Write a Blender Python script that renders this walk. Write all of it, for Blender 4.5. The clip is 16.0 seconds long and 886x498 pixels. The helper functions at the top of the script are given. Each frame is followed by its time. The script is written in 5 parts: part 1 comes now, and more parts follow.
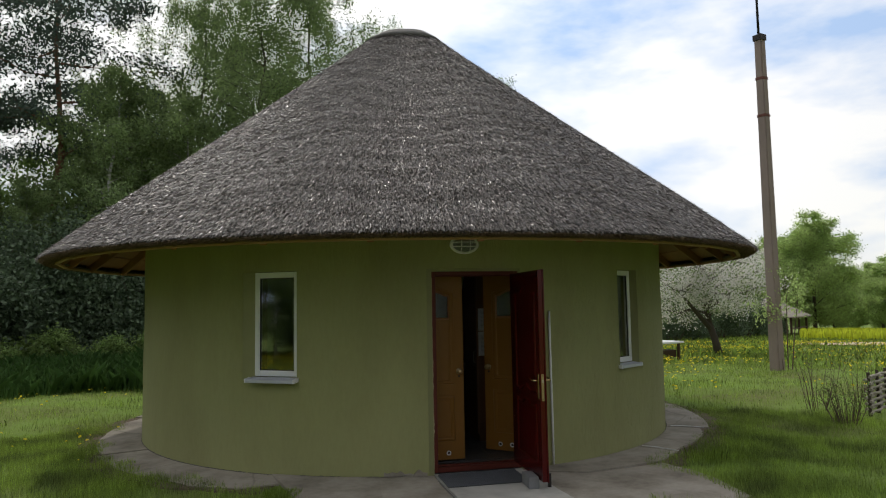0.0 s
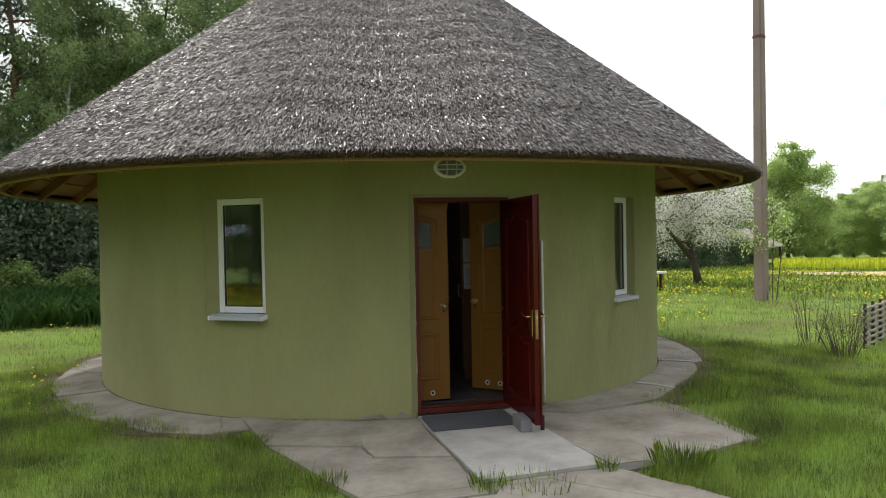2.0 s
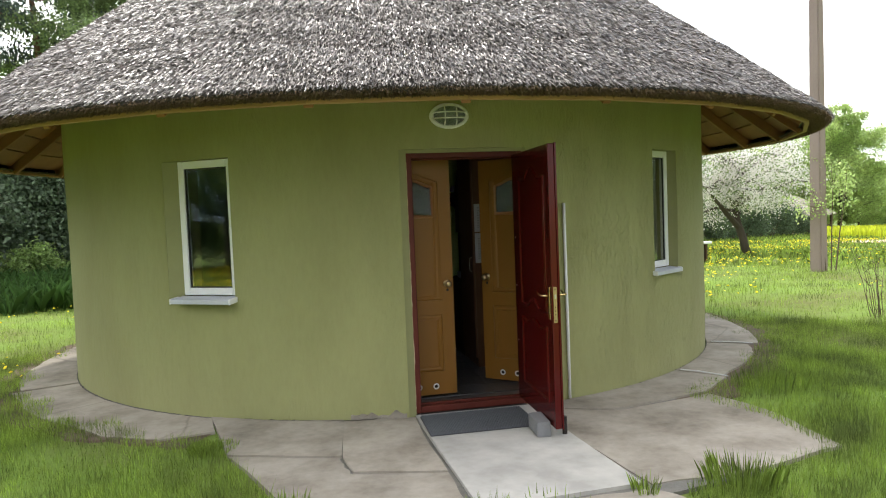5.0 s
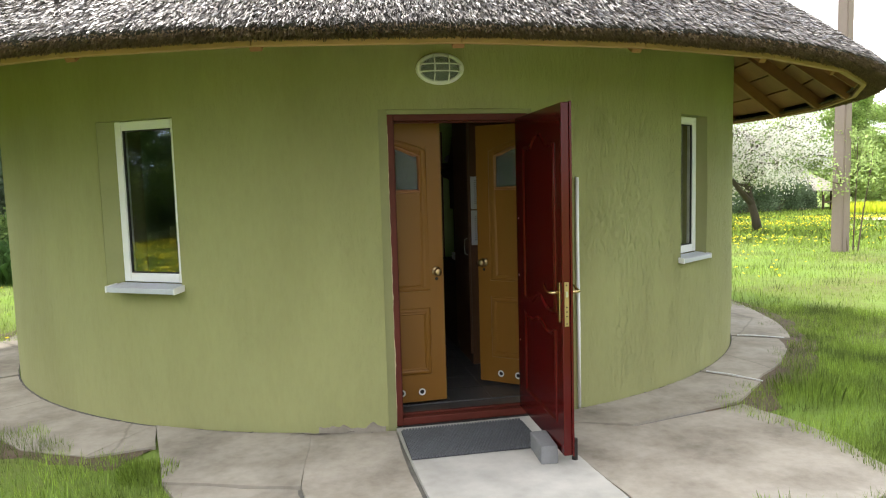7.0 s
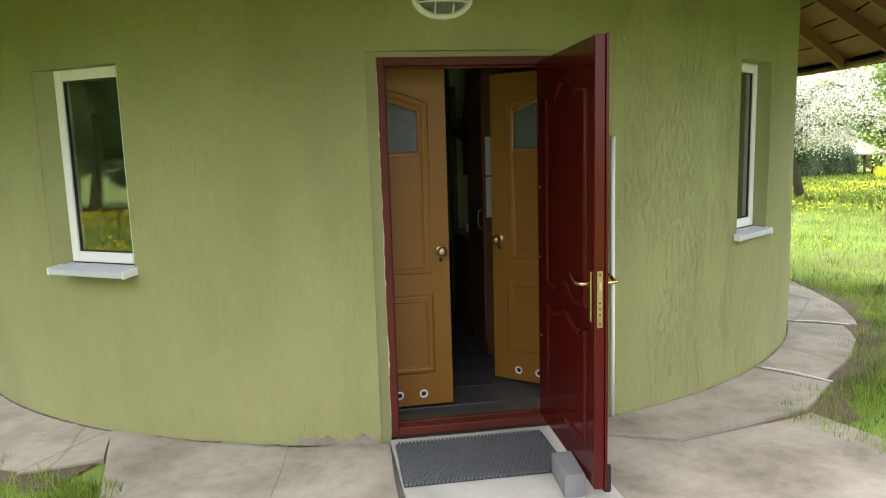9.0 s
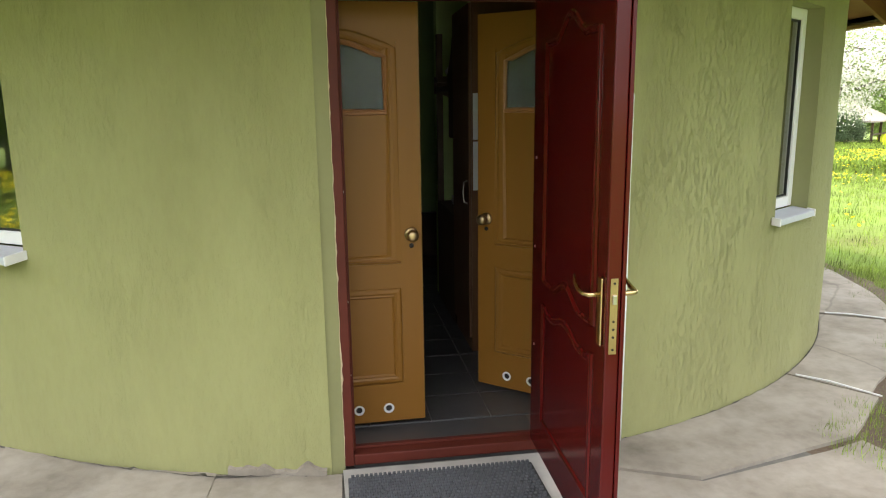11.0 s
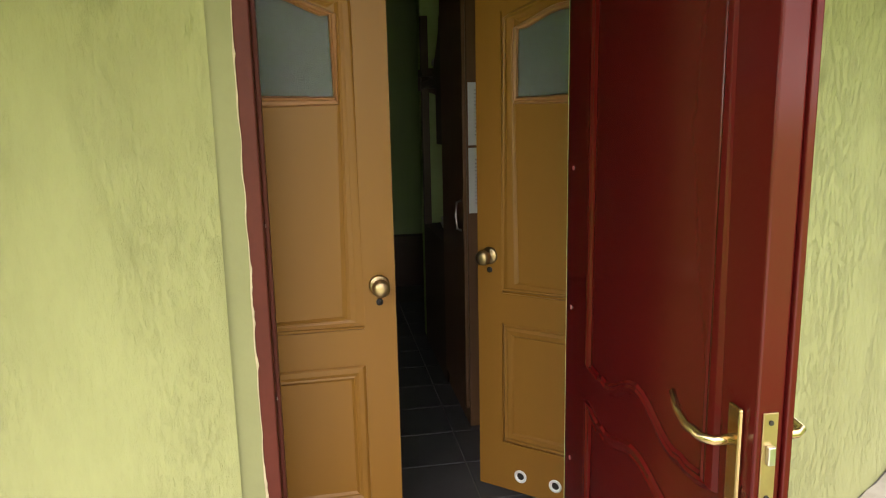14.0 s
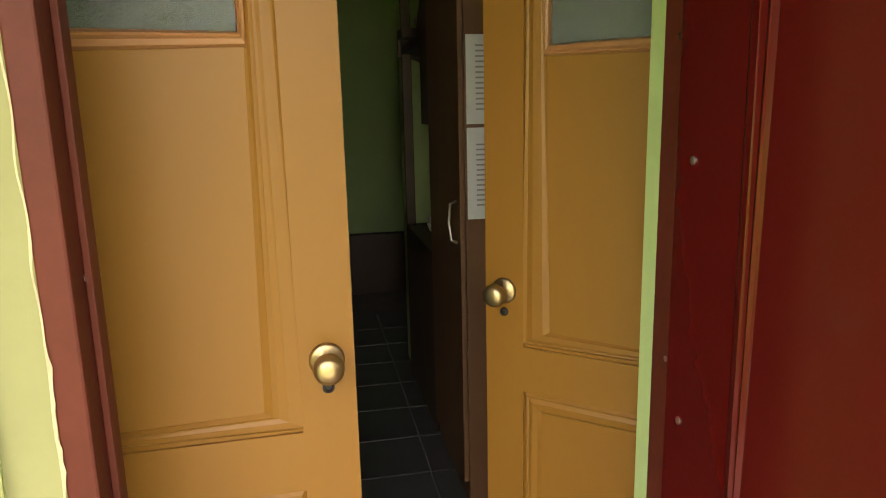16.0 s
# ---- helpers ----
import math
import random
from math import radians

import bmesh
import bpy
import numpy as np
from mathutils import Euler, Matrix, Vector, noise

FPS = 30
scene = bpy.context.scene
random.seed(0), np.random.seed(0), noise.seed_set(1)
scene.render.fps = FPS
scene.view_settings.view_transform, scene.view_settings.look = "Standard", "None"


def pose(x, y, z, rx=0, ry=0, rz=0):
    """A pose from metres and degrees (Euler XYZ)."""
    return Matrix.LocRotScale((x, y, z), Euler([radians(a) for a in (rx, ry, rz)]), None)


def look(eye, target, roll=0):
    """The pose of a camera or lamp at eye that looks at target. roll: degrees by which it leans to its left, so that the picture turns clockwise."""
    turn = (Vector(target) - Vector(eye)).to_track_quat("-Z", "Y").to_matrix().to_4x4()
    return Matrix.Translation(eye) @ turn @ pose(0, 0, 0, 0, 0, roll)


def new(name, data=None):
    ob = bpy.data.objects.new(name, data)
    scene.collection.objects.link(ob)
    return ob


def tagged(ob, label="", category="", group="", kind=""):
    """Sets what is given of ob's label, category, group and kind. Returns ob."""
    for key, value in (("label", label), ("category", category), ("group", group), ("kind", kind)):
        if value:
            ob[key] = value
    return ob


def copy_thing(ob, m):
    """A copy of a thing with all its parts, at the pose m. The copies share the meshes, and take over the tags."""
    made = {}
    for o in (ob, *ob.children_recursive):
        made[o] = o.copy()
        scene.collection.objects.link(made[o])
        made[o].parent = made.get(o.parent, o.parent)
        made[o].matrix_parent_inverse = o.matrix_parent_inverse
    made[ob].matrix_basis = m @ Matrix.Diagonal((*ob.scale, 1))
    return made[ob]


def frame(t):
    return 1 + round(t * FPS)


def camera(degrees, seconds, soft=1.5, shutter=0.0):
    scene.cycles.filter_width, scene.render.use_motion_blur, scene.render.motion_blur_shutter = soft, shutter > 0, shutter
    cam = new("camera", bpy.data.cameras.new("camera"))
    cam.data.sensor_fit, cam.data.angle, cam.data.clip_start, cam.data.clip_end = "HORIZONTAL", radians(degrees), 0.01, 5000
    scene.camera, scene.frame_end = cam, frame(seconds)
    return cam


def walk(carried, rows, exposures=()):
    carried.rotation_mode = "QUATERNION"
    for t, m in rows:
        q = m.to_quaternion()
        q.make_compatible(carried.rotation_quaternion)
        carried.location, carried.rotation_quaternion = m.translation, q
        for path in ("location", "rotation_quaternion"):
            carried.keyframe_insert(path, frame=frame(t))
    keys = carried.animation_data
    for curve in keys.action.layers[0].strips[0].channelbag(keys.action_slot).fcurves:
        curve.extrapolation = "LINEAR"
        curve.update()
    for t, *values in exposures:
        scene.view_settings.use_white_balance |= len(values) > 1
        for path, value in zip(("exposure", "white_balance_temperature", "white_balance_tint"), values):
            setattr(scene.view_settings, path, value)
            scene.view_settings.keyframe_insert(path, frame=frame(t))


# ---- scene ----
cam = camera(64.8, 16.0, soft=1.1)
PATH = [
    (0, (0.134, -0.009, 1.693), (0.568, 1.937, 1.851), -1.0),
    (0.5, (0.126, 0.154, 1.674), (0.567, 2.103, 1.775), -0.9),
    (1, (0.1, 0.307, 1.674), (0.566, 2.252, 1.719), -0.8),
    (1.5, (0.137, 0.479, 1.657), (0.632, 2.417, 1.649), -1.1),
    (2, (0.225, 0.664, 1.678), (0.72, 2.601, 1.638), -1.1),
    (2.5, (0.292, 0.804, 1.664), (0.771, 2.746, 1.617), -1.2),
    (3, (0.349, 1.009, 1.65), (0.839, 2.948, 1.613), -1.7),
    (3.5, (0.447, 1.156, 1.63), (0.95, 3.091, 1.578), -2.5),
    (4, (0.605, 1.305, 1.62), (1.022, 3.26, 1.539), -2.7),
    (4.2, (0.644, 1.365, 1.606), (1.047, 3.322, 1.515), -2.6),
    (6.3, (1.008, 2.248, 1.561), (1.354, 4.213, 1.438), -1.4),
    (6.5, (1.036, 2.336, 1.566), (1.366, 4.304, 1.43), -1.4),
    (7, (1.044, 2.543, 1.595), (1.422, 4.498, 1.405), -1.6),
    (7.5, (1.104, 2.713, 1.582), (1.527, 4.655, 1.359), -1.9),
    (8, (1.226, 2.909, 1.569), (1.587, 4.861, 1.322), -1.5),
    (8.5, (1.283, 3.081, 1.564), (1.587, 5.039, 1.294), -1.3),
    (9, (1.322, 3.336, 1.571), (1.62, 5.293, 1.283), -1.7),
    (9.2, (1.338, 3.412, 1.57), (1.65, 5.365, 1.274), -1.7),
    (11.3, (1.581, 4.194, 1.55), (1.878, 6.131, 1.148), -0.5),
    (11.5, (1.582, 4.246, 1.543), (1.892, 6.185, 1.164), -0.1),
    (12, (1.646, 4.429, 1.529), (1.961, 6.367, 1.146), -0.3),
    (12.5, (1.723, 4.604, 1.584), (2.0, 6.535, 1.141), -0.9),
    (13, (1.741, 4.765, 1.547), (1.987, 6.699, 1.102), -1.1),
    (13.5, (1.738, 5.008, 1.503), (2.044, 6.958, 1.179), -1.0),
    (14, (1.759, 5.173, 1.479), (2.081, 7.113, 1.115), -1.2),
    (14.5, (1.842, 5.392, 1.471), (2.087, 7.336, 1.069), -2.0),
    (15, (1.888, 5.596, 1.443), (2.094, 7.545, 1.044), -1.7),
    (15.5, (1.859, 5.846, 1.448), (2.129, 7.784, 1.036), -1.0),
    (16, (1.893, 6.051, 1.43), (2.257, 7.975, 1.023), -1.3),
]
EXPOSURES = [(0, -2.35, 6500, 10), (1.5, -1.75, 6500, 10), (3.5, -1.2, 6500, 10), (4.2, -1.0, 6500, 10), (6.3, -0.5, 6550, 10), (9, -0.2, 6650, 11), (12.5, 0.2, 6850, 13), (13.5, 0.5, 7100, 14), (14.5, 0.95, 7200, 14), (15.5, 1.2, 7300, 14), (16, 1.42, 7900, 14)]
walk(cam, [(t, look(eye, target, roll)) for t, eye, target, roll in PATH], EXPOSURES)

# ---- world and sun ----
SUN_AZ = math.atan2(-0.30, 0.95)          # measured from +y towards +x
SUN_EL = radians(50)
SUN_DIR = Vector((math.sin(SUN_AZ) * math.cos(SUN_EL), math.cos(SUN_AZ) * math.cos(SUN_EL), math.sin(SUN_EL)))
world = bpy.data.worlds.new("sky")
scene.world = world
world.use_nodes = True
wn, wl = world.node_tree.nodes, world.node_tree.links
wn.clear()
w_out = wn.new("ShaderNodeOutputWorld")
w_bg = wn.new("ShaderNodeBackground")
w_sky = wn.new("ShaderNodeTexSky")
w_sky.sky_type, w_sky.sun_disc = "NISHITA", False
w_sky.sun_elevation, w_sky.sun_rotation = SUN_EL, SUN_AZ
w_co = wn.new("ShaderNodeTexCoord")
w_map = wn.new("ShaderNodeMapping")
w_map.inputs["Scale"].default_value = (1.0, 1.0, 2.6)
w_map.inputs["Location"].default_value = (0.35, 0.1, 0.0)
w_noise = wn.new("ShaderNodeTexNoise")
w_noise.inputs["Scale"].default_value, w_noise.inputs["Detail"].default_value, w_noise.inputs["Roughness"].default_value = 2.2, 7, 0.55
w_ramp = wn.new("ShaderNodeValToRGB")
w_ramp.color_ramp.elements[0].position, w_ramp.color_ramp.elements[1].position = 0.37, 0.52
w_ramp.color_ramp.elements[0].color = (0.42, 0.57, 0.82, 1)
w_ramp.color_ramp.elements[1].color = (1.0, 0.975, 0.93, 1)
w_dot = wn.new("ShaderNodeVectorMath")
w_dot.operation = "DOT_PRODUCT"
w_dot.inputs[1].default_value = SUN_DIR
w_glow = wn.new("ShaderNodeMapRange")
w_glow.inputs["From Min"].default_value, w_glow.inputs["From Max"].default_value = -0.6, 1.0
w_glow.inputs["To Min"].default_value, w_glow.inputs["To Max"].default_value = 20.0, 62.0
w_mul = wn.new("ShaderNodeVectorMath")
w_mul.operation = "SCALE"
w_add = wn.new("ShaderNodeVectorMath")
wl.new(w_co.outputs["Generated"], w_map.inputs["Vector"])
wl.new(w_map.outputs["Vector"], w_noise.inputs["Vector"])
wl.new(w_noise.outputs["Fac"], w_ramp.inputs["Fac"])
wl.new(w_co.outputs["Generated"], w_dot.inputs[0])
wl.new(w_dot.outputs["Value"], w_glow.inputs["Value"])
wl.new(w_ramp.outputs["Color"], w_mul.inputs[0])
wl.new(w_glow.outputs["Result"], w_mul.inputs["Scale"])
wl.new(w_mul.outputs["Vector"], w_add.inputs[0])
wl.new(w_sky.outputs["Color"], w_add.inputs[1])
wl.new(w_add.outputs["Vector"], w_bg.inputs["Color"])
w_bg.inputs["Strength"].default_value = 0.10
wl.new(w_bg.outputs["Background"], w_out.inputs["Surface"])
sun = new("sun", bpy.data.lights.new("sun", "SUN"))
sun.data.energy, sun.data.angle, sun.data.color = 5.0, radians(0.6), (1.0, 0.95, 0.87)
sun.matrix_world = look((0, 0, 30), Vector((0, 0, 30)) - SUN_DIR)


# ---- materials ----
def material(name, base, rough=0.7, metal=0.0, vary=0.25, scale=6.0, fine=60.0, bump=0.3, dist=0.004, stretch=(1, 1, 1), dark=None, island=0.0, objrand=0.0, trans=0.0, spec=0.5, crack=0.0, pits=0.0, scratch=None):
    """Principled surface: large stains, fine grain, bump; island / objrand vary pieces; trans adds thin-leaf translucency."""
    m = bpy.data.materials.new(name)
    m.use_nodes = True
    n, l = m.node_tree.nodes, m.node_tree.links
    b = n["Principled BSDF"]
    b.inputs["Roughness"].default_value, b.inputs["Metallic"].default_value = rough, metal
    b.inputs["Specular IOR Level"].default_value = spec
    co = n.new("ShaderNodeTexCoord")
    mp = n.new("ShaderNodeMapping")
    mp.inputs["Scale"].default_value = stretch
    l.new(co.outputs["Object"], mp.inputs["Vector"])
    big, small = n.new("ShaderNodeTexNoise"), n.new("ShaderNodeTexNoise")
    big.inputs["Scale"].default_value, big.inputs["Detail"].default_value = scale, 5
    small.inputs["Scale"].default_value, small.inputs["Detail"].default_value, small.inputs["Roughness"].default_value = fine, 7, 0.62
    l.new(mp.outputs["Vector"], big.inputs["Vector"])
    l.new(mp.outputs["Vector"], small.inputs["Vector"])
    d = dark or tuple(c * 0.55 for c in base)
    mixa = n.new("ShaderNodeMix")
    mixa.data_type = "RGBA"
    mixa.inputs["A"].default_value, mixa.inputs["B"].default_value = (*base, 1), (*d, 1)
    add = n.new("ShaderNodeMath")
    add.operation = "ADD"
    ra, rb = n.new("ShaderNodeMapRange"), n.new("ShaderNodeMapRange")
    for r, lo, hi, k in ((ra, 0.42, 0.72, vary), (rb, 0.4, 0.75, vary * 0.45)):
        r.inputs["From Min"].default_value, r.inputs["From Max"].default_value = lo, hi
        r.inputs["To Max"].default_value = k
    l.new(big.outputs["Fac"], ra.inputs["Value"])
    l.new(small.outputs["Fac"], rb.inputs["Value"])
    l.new(ra.outputs["Result"], add.inputs[0])
    l.new(rb.outputs["Result"], add.inputs[1])
    l.new(add.outputs["Value"], mixa.inputs["Factor"])
    colour = mixa.outputs["Result"]
    if crack:
        wob = n.new("ShaderNodeMix")
        wob.data_type = "VECTOR"
        wob.inputs["Factor"].default_value = 0.16
        l.new(co.outputs["Object"], wob.inputs["A"])
        l.new(big.outputs["Color"], wob.inputs["B"])
        vor = n.new("ShaderNodeTexVoronoi")
        vor.feature = "DISTANCE_TO_EDGE"
        vor.inputs["Scale"].default_value = crack
        l.new(wob.outputs["Result"], vor.inputs["Vector"])
        cr = n.new("ShaderNodeMapRange")
        cr.inputs["From Min"].default_value, cr.inputs["From Max"].default_value = 0.0, 0.012 * crack
        cr.inputs["To Min"].default_value, cr.inputs["To Max"].default_value = 0.45, 0.0
        l.new(vor.outputs["Distance"], cr.inputs["Value"])
        mc = n.new("ShaderNodeMix")
        mc.data_type = "RGBA"
        mc.inputs["B"].default_value = (base[0] * 0.28, base[1] * 0.27, base[2] * 0.25, 1)
        l.new(cr.outputs["Result"], mc.inputs["Factor"])
        l.new(colour, mc.inputs["A"])
        colour = mc.outputs["Result"]
    pit = None
    if pits:
        pn = n.new("ShaderNodeTexNoise")
        pn.inputs["Scale"].default_value, pn.inputs["Detail"].default_value = pits, 5
        l.new(mp.outputs["Vector"], pn.inputs["Vector"])
        pit = n.new("ShaderNodeMapRange")
        pit.inputs["From Min"].default_value, pit.inputs["From Max"].default_value = 0.58, 0.70
        pit.inputs["To Max"].default_value = 1.0
        l.new(pn.outputs["Fac"], pit.inputs["Value"])
        half = n.new("ShaderNodeMath")
        half.operation = "MULTIPLY"
        half.inputs[1].default_value = 0.04
        l.new(pit.outputs["Result"], half.inputs[0])
        mpit = n.new("ShaderNodeMix")
        mpit.data_type = "RGBA"
        mpit.inputs["B"].default_value = (*[c * 0.6 for c in d], 1)
        l.new(half.outputs["Value"], mpit.inputs["Factor"])
        l.new(colour, mpit.inputs["A"])
        colour = mpit.outputs["Result"]
    if island or objrand:
        src = n.new("ShaderNodeNewGeometry") if island else n.new("ShaderNodeObjectInfo")
        val = src.outputs["Random Per Island"] if island else src.outputs["Random"]
        amount = island or objrand
        mr = n.new("ShaderNodeMapRange")
        mr.inputs["To Min"].default_value, mr.inputs["To Max"].default_value = 1 - amount, 1 + amount
        l.new(val, mr.inputs["Value"])
        hsv = n.new("ShaderNodeHueSaturation")
        l.new(colour, hsv.inputs["Color"])
        l.new(mr.outputs["Result"], hsv.inputs["Value"])
        colour = hsv.outputs["Color"]
    l.new(colour, b.inputs["Base Color"])
    if bump:
        bp = n.new("ShaderNodeBump")
        bp.inputs["Strength"].default_value, bp.inputs["Distance"].default_value = bump, dist
        height = small.outputs["Fac"]
        if pit is not None:
            sub = n.new("ShaderNodeMath")
            sub.operation = "MULTIPLY_ADD"
            sub.inputs[1].default_value = -0.10
            l.new(height, sub.inputs[2])
            l.new(pit.outputs["Result"], sub.inputs[0])
            height = sub.outputs["Value"]
        if scratch:
            # coarse trowel scratches, growing from scratch[0] to scratch[1] along x
            sm = n.new("ShaderNodeMapping")
            sm.inputs["Scale"].default_value = (1, 1, 0.36)
            l.new(co.outputs["Object"], sm.inputs["Vector"])
            sn = n.new("ShaderNodeTexNoise")
            sn.inputs["Scale"].default_value, sn.inputs["Detail"].default_value, sn.inputs["Roughness"].default_value = 58, 7, 0.74
            l.new(sm.outputs["Vector"], sn.inputs["Vector"])
            sr = n.new("ShaderNodeMapRange")
            sr.inputs["From Min"].default_value, sr.inputs["From Max"].default_value = 0.50, 0.68
            l.new(sn.outputs["Fac"], sr.inputs["Value"])
            sx = n.new("ShaderNodeSeparateXYZ")
            l.new(co.outputs["Object"], sx.inputs["Vector"])
            sk = n.new("ShaderNodeMapRange")
            sk.inputs["From Min"].default_value, sk.inputs["From Max"].default_value = scratch
            sk.inputs["To Min"].default_value, sk.inputs["To Max"].default_value = 0.2, 1.0
            l.new(sx.outputs["X"], sk.inputs["Value"])
            spn = n.new("ShaderNodeTexNoise")
            spn.inputs["Scale"].default_value, spn.inputs["Detail"].default_value = 5.5, 3
            l.new(sm.outputs["Vector"], spn.inputs["Vector"])
            spr = n.new("ShaderNodeMapRange")
            spr.inputs["From Min"].default_value, spr.inputs["From Max"].default_value = 0.40, 0.62
            spr.inputs["To Min"].default_value = 0.15
            l.new(spn.outputs["Fac"], spr.inputs["Value"])
            spm = n.new("ShaderNodeMath")
            spm.operation = "MULTIPLY"
            l.new(sk.outputs["Result"], spm.inputs[0])
            l.new(spr.outputs["Result"], spm.inputs[1])
            sp = n.new("ShaderNodeMath")
            sp.operation = "MULTIPLY"
            l.new(sr.outputs["Result"], sp.inputs[0])
            l.new(spm.outputs["Value"], sp.inputs[1])
            sa = n.new("ShaderNodeMath")
            sa.operation = "MULTIPLY_ADD"
            sa.inputs[1].default_value = -1.9
            l.new(sp.outputs["Value"], sa.inputs[0])
            l.new(height, sa.inputs[2])
            height = sa.outputs["Value"]
            sd = n.new("ShaderNodeMath")
            sd.operation = "MULTIPLY"
            sd.inputs[1].default_value = 0.07
            l.new(sp.outputs["Value"], sd.inputs[0])
            sc = n.new("ShaderNodeMix")
            sc.data_type = "RGBA"
            sc.inputs["B"].default_value = (*[c * 0.55 for c in d], 1)
            l.new(sd.outputs["Value"], sc.inputs["Factor"])
            l.new(colour, sc.inputs["A"])
            l.new(sc.outputs["Result"], b.inputs["Base Color"])
        l.new(height, bp.inputs["Height"])
        l.new(bp.outputs["Normal"], b.inputs["Normal"])
    if trans:
        tr = n.new("ShaderNodeBsdfTranslucent")
        l.new(colour, tr.inputs["Color"])
        ms = n.new("ShaderNodeMixShader")
        ms.inputs["Fac"].default_value = trans
        l.new(b.outputs["BSDF"], ms.inputs[1])
        l.new(tr.outputs["BSDF"], ms.inputs[2])
        l.new(ms.outputs["Shader"], n["Material Output"].inputs["Surface"])
    return m


M_WALL = material("green_stucco", (0.313, 0.315, 0.136), 0.92, vary=0.55, scale=1.5, fine=26, bump=0.6, dist=0.014, stretch=(1, 1, 0.35), dark=(0.232, 0.224, 0.092), pits=95, scratch=(2.6, 3.6))
M_REVEAL = material("green_paint", (0.275, 0.275, 0.125), 0.85, vary=0.2, scale=3, fine=40, bump=0.25)
# green paint lightened so that daylight from the doorway is in its colour
M_LIT_GREEN = material("daylit_green_paint", (0.46, 0.60, 0.27), 0.7, vary=0.15, scale=3, fine=40, bump=0.15)
M_INWALL = material("inner_green_paint", (0.34, 0.46, 0.22), 0.85, vary=0.15, scale=2, fine=40, bump=0.15)
# near-black shell colour stands in for the shade between the reed strips
M_THATCH_SHADE = material("thatch", (0.055, 0.045, 0.038), 0.75, vary=0.55, scale=3.0, fine=55, bump=1.0, dist=0.03, dark=(0.035, 0.029, 0.025))
M_REED = material("reed", (0.165, 0.142, 0.130), 0.45, vary=0.5, scale=2.0, fine=30, bump=0.0, dark=(0.12, 0.10, 0.085), island=0.8, spec=0.55)
# sun glints on the reeds: pale colour painted in, besides the real gloss
M_GLINT = material("glint_reed", (0.33, 0.295, 0.265), 0.34, vary=0.5, scale=2.0, fine=30, bump=0.0, dark=(0.16, 0.135, 0.115), island=0.95, spec=1.0)
M_REED_EDGE = material("thatch_edge", (0.23, 0.155, 0.095), 0.85, vary=0.5, scale=5, fine=70, bump=1.0, dist=0.02, island=0.3)
M_CAP = material("ridge_cap", (0.10, 0.095, 0.085), 0.8, vary=0.4, scale=4, fine=30, bump=0.5)
M_PINE = material("new_softwood", (0.40, 0.235, 0.105), 0.7, vary=0.35, scale=4, fine=24, bump=0.25, stretch=(1, 1, 6), objrand=0.12)
M_SOFFIT = material("amber_boards", (0.29, 0.135, 0.055), 0.7, vary=0.35, scale=4, fine=24, bump=0.25, objrand=0.2)
M_RAFTER = material("brown_softwood", (0.27, 0.125, 0.05), 0.7, vary=0.35, scale=4, fine=24, bump=0.25, objrand=0.15)
M_CONC = material("old_concrete", (0.36, 0.32, 0.265), 0.9, vary=0.75, scale=2.0, fine=13, bump=0.6, dist=0.007, dark=(0.155, 0.132, 0.10), objrand=0.07, crack=0.4)
M_CONC2 = material("pale_concrete", (0.46, 0.44, 0.40), 0.9, vary=1.0, scale=2.6, fine=10, bump=0.4, dist=0.005, dark=(0.33, 0.315, 0.285))
M_CEMENT = material("grey_cement", (0.17, 0.16, 0.14), 0.95, vary=0.5, scale=9, fine=60, bump=0.8, dist=0.008)
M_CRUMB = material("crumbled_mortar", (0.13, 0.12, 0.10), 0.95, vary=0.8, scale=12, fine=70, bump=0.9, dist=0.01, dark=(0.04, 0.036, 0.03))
M_SOIL = material("soil", (0.14, 0.10, 0.065), 0.95, vary=0.6, scale=3, fine=40, bump=0.8, dist=0.02)
M_RED = material("maroon_gloss_paint", (0.072, 0.0055, 0.005), 0.15, vary=0.25, scale=3, fine=18, bump=0.06, dist=0.002, dark=(0.048, 0.0048, 0.0045), spec=0.28)
M_REDF = material("maroon_frame_paint", (0.105, 0.022, 0.014), 0.5, vary=0.45, scale=4, fine=40, bump=0.25, dist=0.003, spec=0.2)
M_OAK = material("ochre_door_paint", (0.24, 0.108, 0.018), 0.42, vary=0.16, scale=2, fine=34, bump=0.06, dist=0.002, stretch=(1, 1, 0.08), dark=(0.19, 0.085, 0.014), spec=0.3)
M_MOULD = material("pinkish_moulding", (0.34, 0.155, 0.06), 0.45, vary=0.2, scale=4, fine=30, bump=0.08)
M_BRASS = material("brass", (0.60, 0.45, 0.23), 0.26, 1.0, vary=0.3, scale=9, fine=60, bump=0.03)
M_OLDBRASS = material("aged_brass", (0.50, 0.37, 0.19), 0.40, 1.0, vary=0.4, scale=12, fine=60, bump=0.05)
M_STEEL = material("steel", (0.62, 0.60, 0.57), 0.3, 1.0, vary=0.2, scale=12, fine=80, bump=0.03)
M_PVC = material("white_plastic", (0.78, 0.78, 0.77), 0.4, vary=0.12, scale=3, fine=30, bump=0.04, dark=(0.62, 0.62, 0.60))
M_SILL = material("white_metal_sill", (0.52, 0.54, 0.58), 0.4, vary=0.2, scale=5, fine=40, bump=0.05)
M_GASKET = material("black_rubber", (0.02, 0.02, 0.02), 0.6, vary=0.2, scale=8, bump=0.1)
M_MAT = material("grey_rubber", (0.10, 0.105, 0.115), 0.75, vary=0.4, scale=3, fine=50, bump=0.2)
M_TILE = material("dark_floor_tile", (0.075, 0.073, 0.072), 0.35, vary=0.35, scale=3, fine=25, bump=0.08, objrand=0.04)
